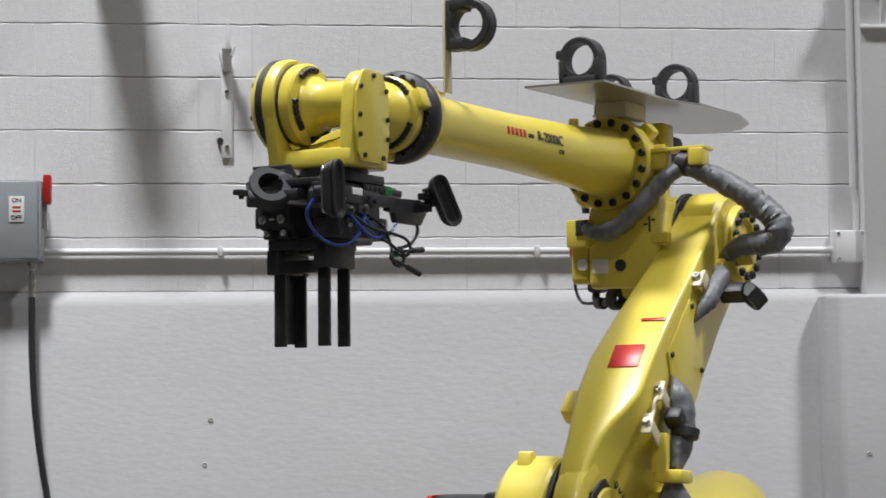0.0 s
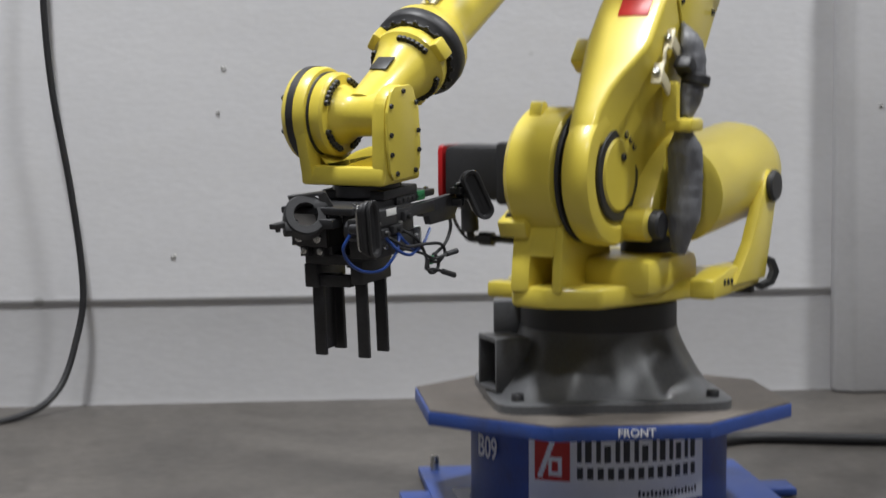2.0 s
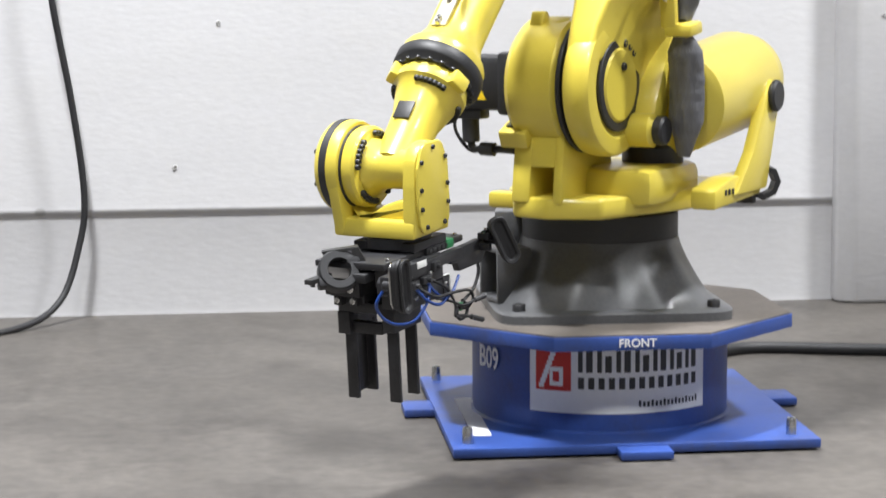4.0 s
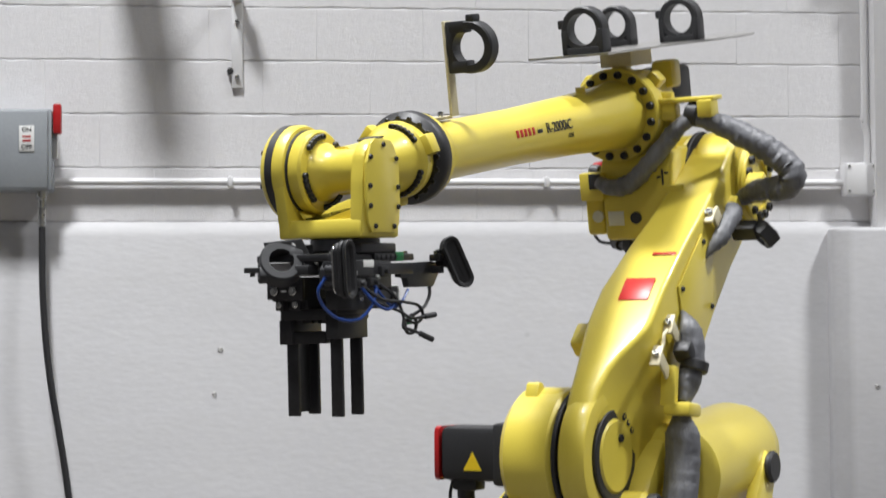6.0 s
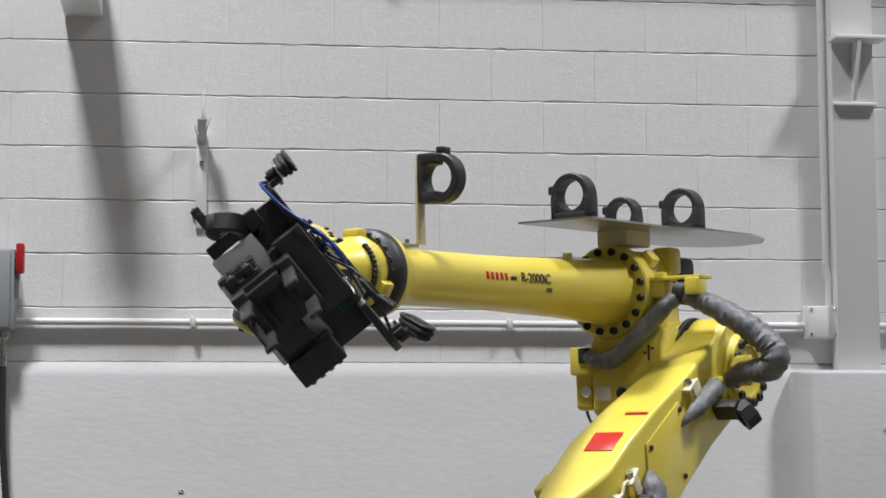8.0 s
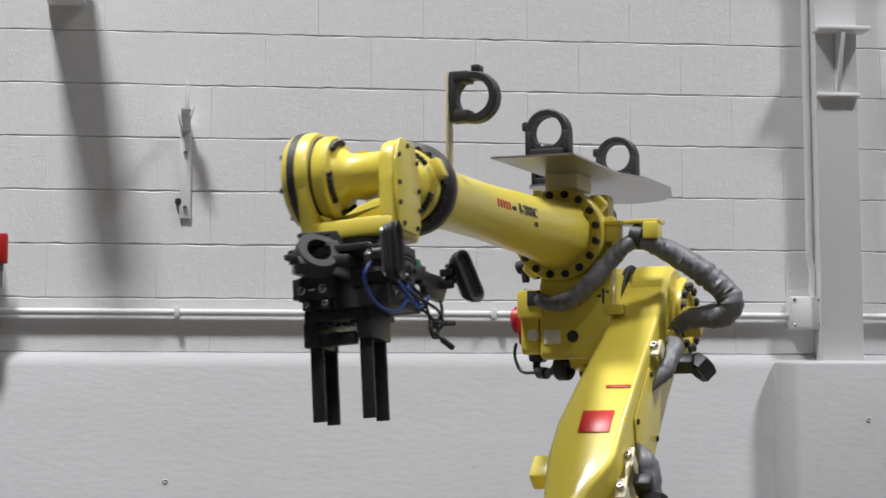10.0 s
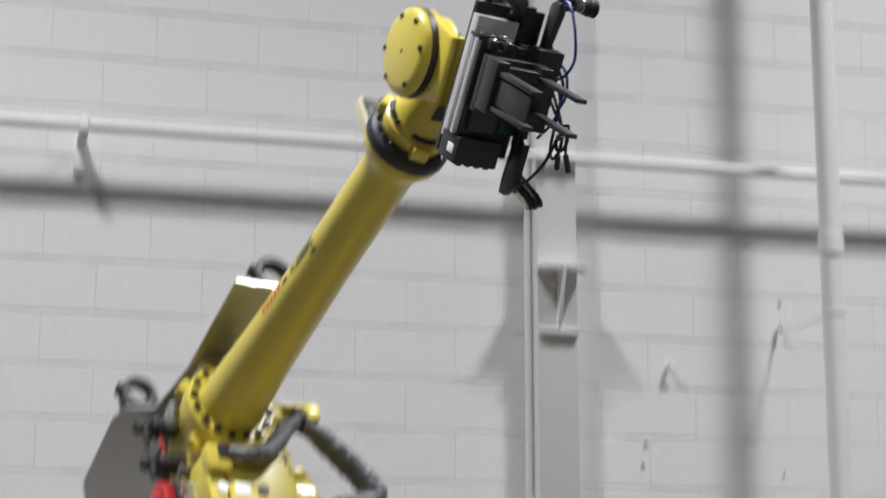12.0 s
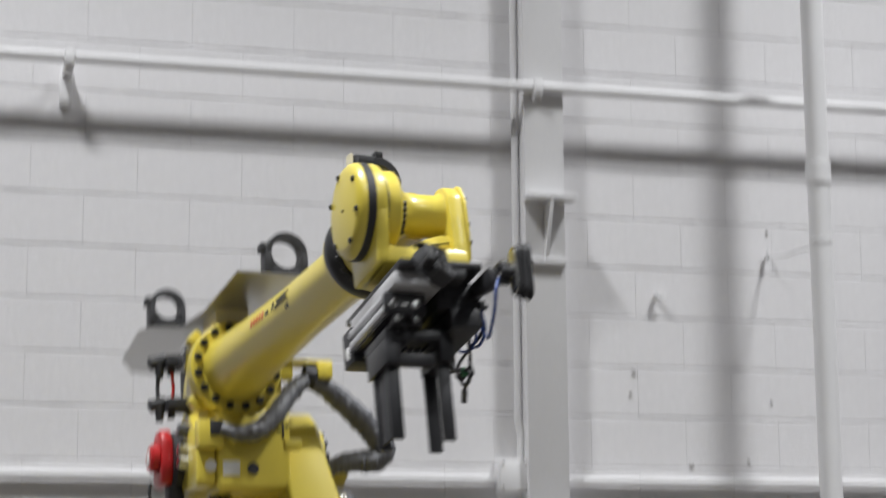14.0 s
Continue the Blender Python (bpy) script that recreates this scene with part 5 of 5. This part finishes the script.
        part("sensor_cable", bm, RUBBER, t, "loose black sensor cable")
    for p0, p1 in (((-0.105, 0.13, -0.376), (-0.145, 0.142, -0.392)), ((-0.118, 0.135, -0.338), (-0.155, 0.145, -0.334))):
        bm = B()
        rod(bm, p0, p1, 0.0068, chamfer=0.002, seg=12)
        part("plug", bm, BLACK, t, "black cable plug")
    bm = B()
    box(bm, (-0.075, 0.12, -0.345), (0.012, 0.010, 0.02), 0.002)
    part("connector", bm, GREEN, t, "small green connector")
    return t


robot = holder("industrial_robot", pose(BASE.x, BASE.y, RISE), "yellow six-axis industrial robot with a black gripper", "robot")


def chain(psi, th, phi, al, be, ga):
    """Poses of the links in the robot's space from the joint angles, in degrees."""
    t = pose(0, 0, 0, 0, 0, psi)
    low = t @ pose(A1, 0, D2) @ pose(0, 0, 0, 0, th)
    up = low @ pose(0, 0, A2) @ pose(0, 0, 0, 0, -th) @ pose(0, 0, 0, 0, -phi)
    wr = up @ pose(D4, 0, A3) @ pose(0, 0, 0, al)
    fk = wr @ pose(0, 0, 0, 0, be - 90)
    return t, low, up, wr, fk, fk @ pose(0, 0, 0, 0, 0, ga)


# seconds; turn, lower arm, forearm, roll, bend, tool turn
JOINTS = [
    (0.0, -125.5, -42.3, -0.3, 0, 89.7, 0), (0.5, -125.5, -41.9, -3.9, 0, 86.6, 0), (1.0, -125.5, -42.3, -12.0, 0, 80.0, 0),
    (1.5, -125.6, -43.0, -19.6, 0, 73.4, 0), (2.0, -125.6, -39.1, -29.4, 0, 64.6, 0), (2.2, -125.6, -36.6, -34.2, 0, 60.3, 0),
    (3.2, -125.7, -29.0, -51.0, 0, 44.0, 0), (4.3, -125.8, -33.5, -42.0, 0, 52.2, 0), (4.5, -125.8, -35.6, -38.3, 0, 55.7, 0),
    (5.0, -125.8, -41.0, -27.8, 0, 65.7, 0), (5.5, -125.8, -43.6, -18.2, 0, 74.8, 0), (6.0, -125.8, -43.6, -10.1, 0, 81.9, 0),
    (6.5, -125.8, -42.4, -2.4, 0, 88.6, 0), (7.0, -125.7, -41.6, -0.6, 0, 89.4, 0), (7.5, -128.1, -46.5, -1.8, 34, 63, 10),
    (8.0, -131.5, -52.7, -2.1, 70, 43, 37), (8.2, -132.5, -54.0, -2.1, 77, 40, 42), (9.2, -128.0, -48.0, -1.5, 34, 64, 14),
    (10.3, -112.0, -42.2, -0.8, 0, 89.2, 0), (10.5, -105.3, -41.7, -0.8, 0, 89.2, 0), (11.0, -87.6, -41.2, -1.1, 0, 88.9, 0),
    (11.2, -86.0, -41.0, 0.0, 0, 88.0, 0), (11.5, -83.9, -39.2, 5.8, 0, 81.0, 0), (12.0, -74.5, -36.4, 27.9, 0, 59.0, 0), (12.5, -67.7, -32.5, 46.8, 0, 49.5, 0),
    (13.0, -65.8, -32.7, 49.4, 0, 49.5, 0), (13.5, -74.1, -35.6, 28.7, 0, 62.5, 0), (14.0, -84.1, -39.4, 6.4, 0, 83.0, 0)]


def joints_at(t):
    ts = [r[0] for r in JOINTS]
    i = max(0, min(len(ts) - 2, sum(1 for x in ts if x <= t) - 1))
    t0, t1 = ts[i], ts[i + 1]
    h, u = t1 - t0, (t - t0) / (t1 - t0)
    out = []
    for c in range(1, 7):
        def slope(k):
            if k <= 0 or k >= len(ts) - 1:
                return 0.0 if k <= 0 else (JOINTS[k][c] - JOINTS[k - 1][c]) / (ts[k] - ts[k - 1])
            a = (JOINTS[k][c] - JOINTS[k - 1][c]) / (ts[k] - ts[k - 1])
            b = (JOINTS[k + 1][c] - JOINTS[k][c]) / (ts[k + 1] - ts[k])
            return 0.0 if a * b <= 0 else 2 * a * b / (a + b)
        p0, p1, m0, m1 = JOINTS[i][c], JOINTS[i + 1][c], slope(i) * h, slope(i + 1) * h
        out.append((2 * u ** 3 - 3 * u ** 2 + 1) * p0 + (u ** 3 - 2 * u ** 2 + u) * m0 + (3 * u ** 2 - 2 * u ** 3) * p1 + (u ** 3 - u ** 2) * m1)
    return out


wall = hall()
column()
pipes()
wall_fittings()
switch()
pedestal()
base_casting(robot)
LINKS = [turret(robot), lower_arm(robot), upper_arm(robot), wrist(robot), fork(robot), gripper(robot)]


# ---- wall blocks: laid in running bond, each with its own edges ----
def block_mesh(w, seed):
    rnd = random.Random(seed)
    bm = B()
    h, j = 0.2032, 0.0013
    b = 0.003
    xs = [-1, -0.78, -0.6, -0.41, -0.2, 0.02, 0.19, 0.4, 0.61, 0.8, 1]
    pts = []
    for sz, row in ((-1, xs), (1, xs[::-1])):
        for sx in row:
            pts.append((sx * (w / 2 - 0.0001), sz * (h / 2 - j) + rnd.uniform(-0.0017, 0.0017)))
    back = [bm.verts.new((x, 0.02, z)) for x, z in pts]
    mid = [bm.verts.new((x, -0.0005, z)) for x, z in pts]
    face = -0.0038 + rnd.uniform(-0.0005, 0.0005)
    front = [bm.verts.new((x - (math.copysign(0.0004, x) if abs(x) > 0.19 else 0), face + rnd.uniform(-0.0005, 0.0005), z - math.copysign(b * rnd.uniform(0.4, 1.7), z))) for x, z in pts]
    for a, c in ((back, mid), (mid, front)):
        for k in range(len(pts)):
            bm.faces.new((a[k], a[(k + 1) % len(pts)], c[(k + 1) % len(pts)], c[k]))
    bm.faces.new(front)
    bmesh.ops.recalc_face_normals(bm, faces=bm.faces)
    return finish("block", bm, BLOCK, 20)


def blocks():
    full = [block_mesh(0.4064, k) for k in range(12)]
    rnd = random.Random(5)
    rest_v, rest_f = [], []
    for row in range(-5, 35):
        zc = 2.752 + (row + 0.5) * 0.2032
        off = -0.08 if row % 2 == 0 else 0.123
        for k in range(-23, 28):
            xc = off + (k + 0.5) * 0.4064
            if not -9.6 < xc < 11.6:
                continue
            me = full[rnd.randrange(12)]
            if -0.9 < xc < 4.5 and zc < 5.2:
                shared("block", me, wall, Matrix.Translation((xc, 0, zc)))
            else:
                n = len(rest_v)
                rest_v += [(v.co.x + xc, v.co.y, v.co.z + zc) for v in me.vertices]
                rest_f += [tuple(n + i for i in p.vertices) for p in me.polygons]
    me = bpy.data.meshes.new("far_blocks")
    me.from_pydata(rest_v, [], rest_f)
    me.materials.append(BLOCK)
    ob = new("far_blocks", me)
    ob.parent = wall
    tagged(ob, kind="stuff")


blocks()


def motions():
    times = [k / 10 for k in range(141)]
    rows = [chain(*joints_at(t)) for t in times]
    for n, link in enumerate(LINKS):
        walk(link, [(t, r[n]) for t, r in zip(times, rows)])


motions()
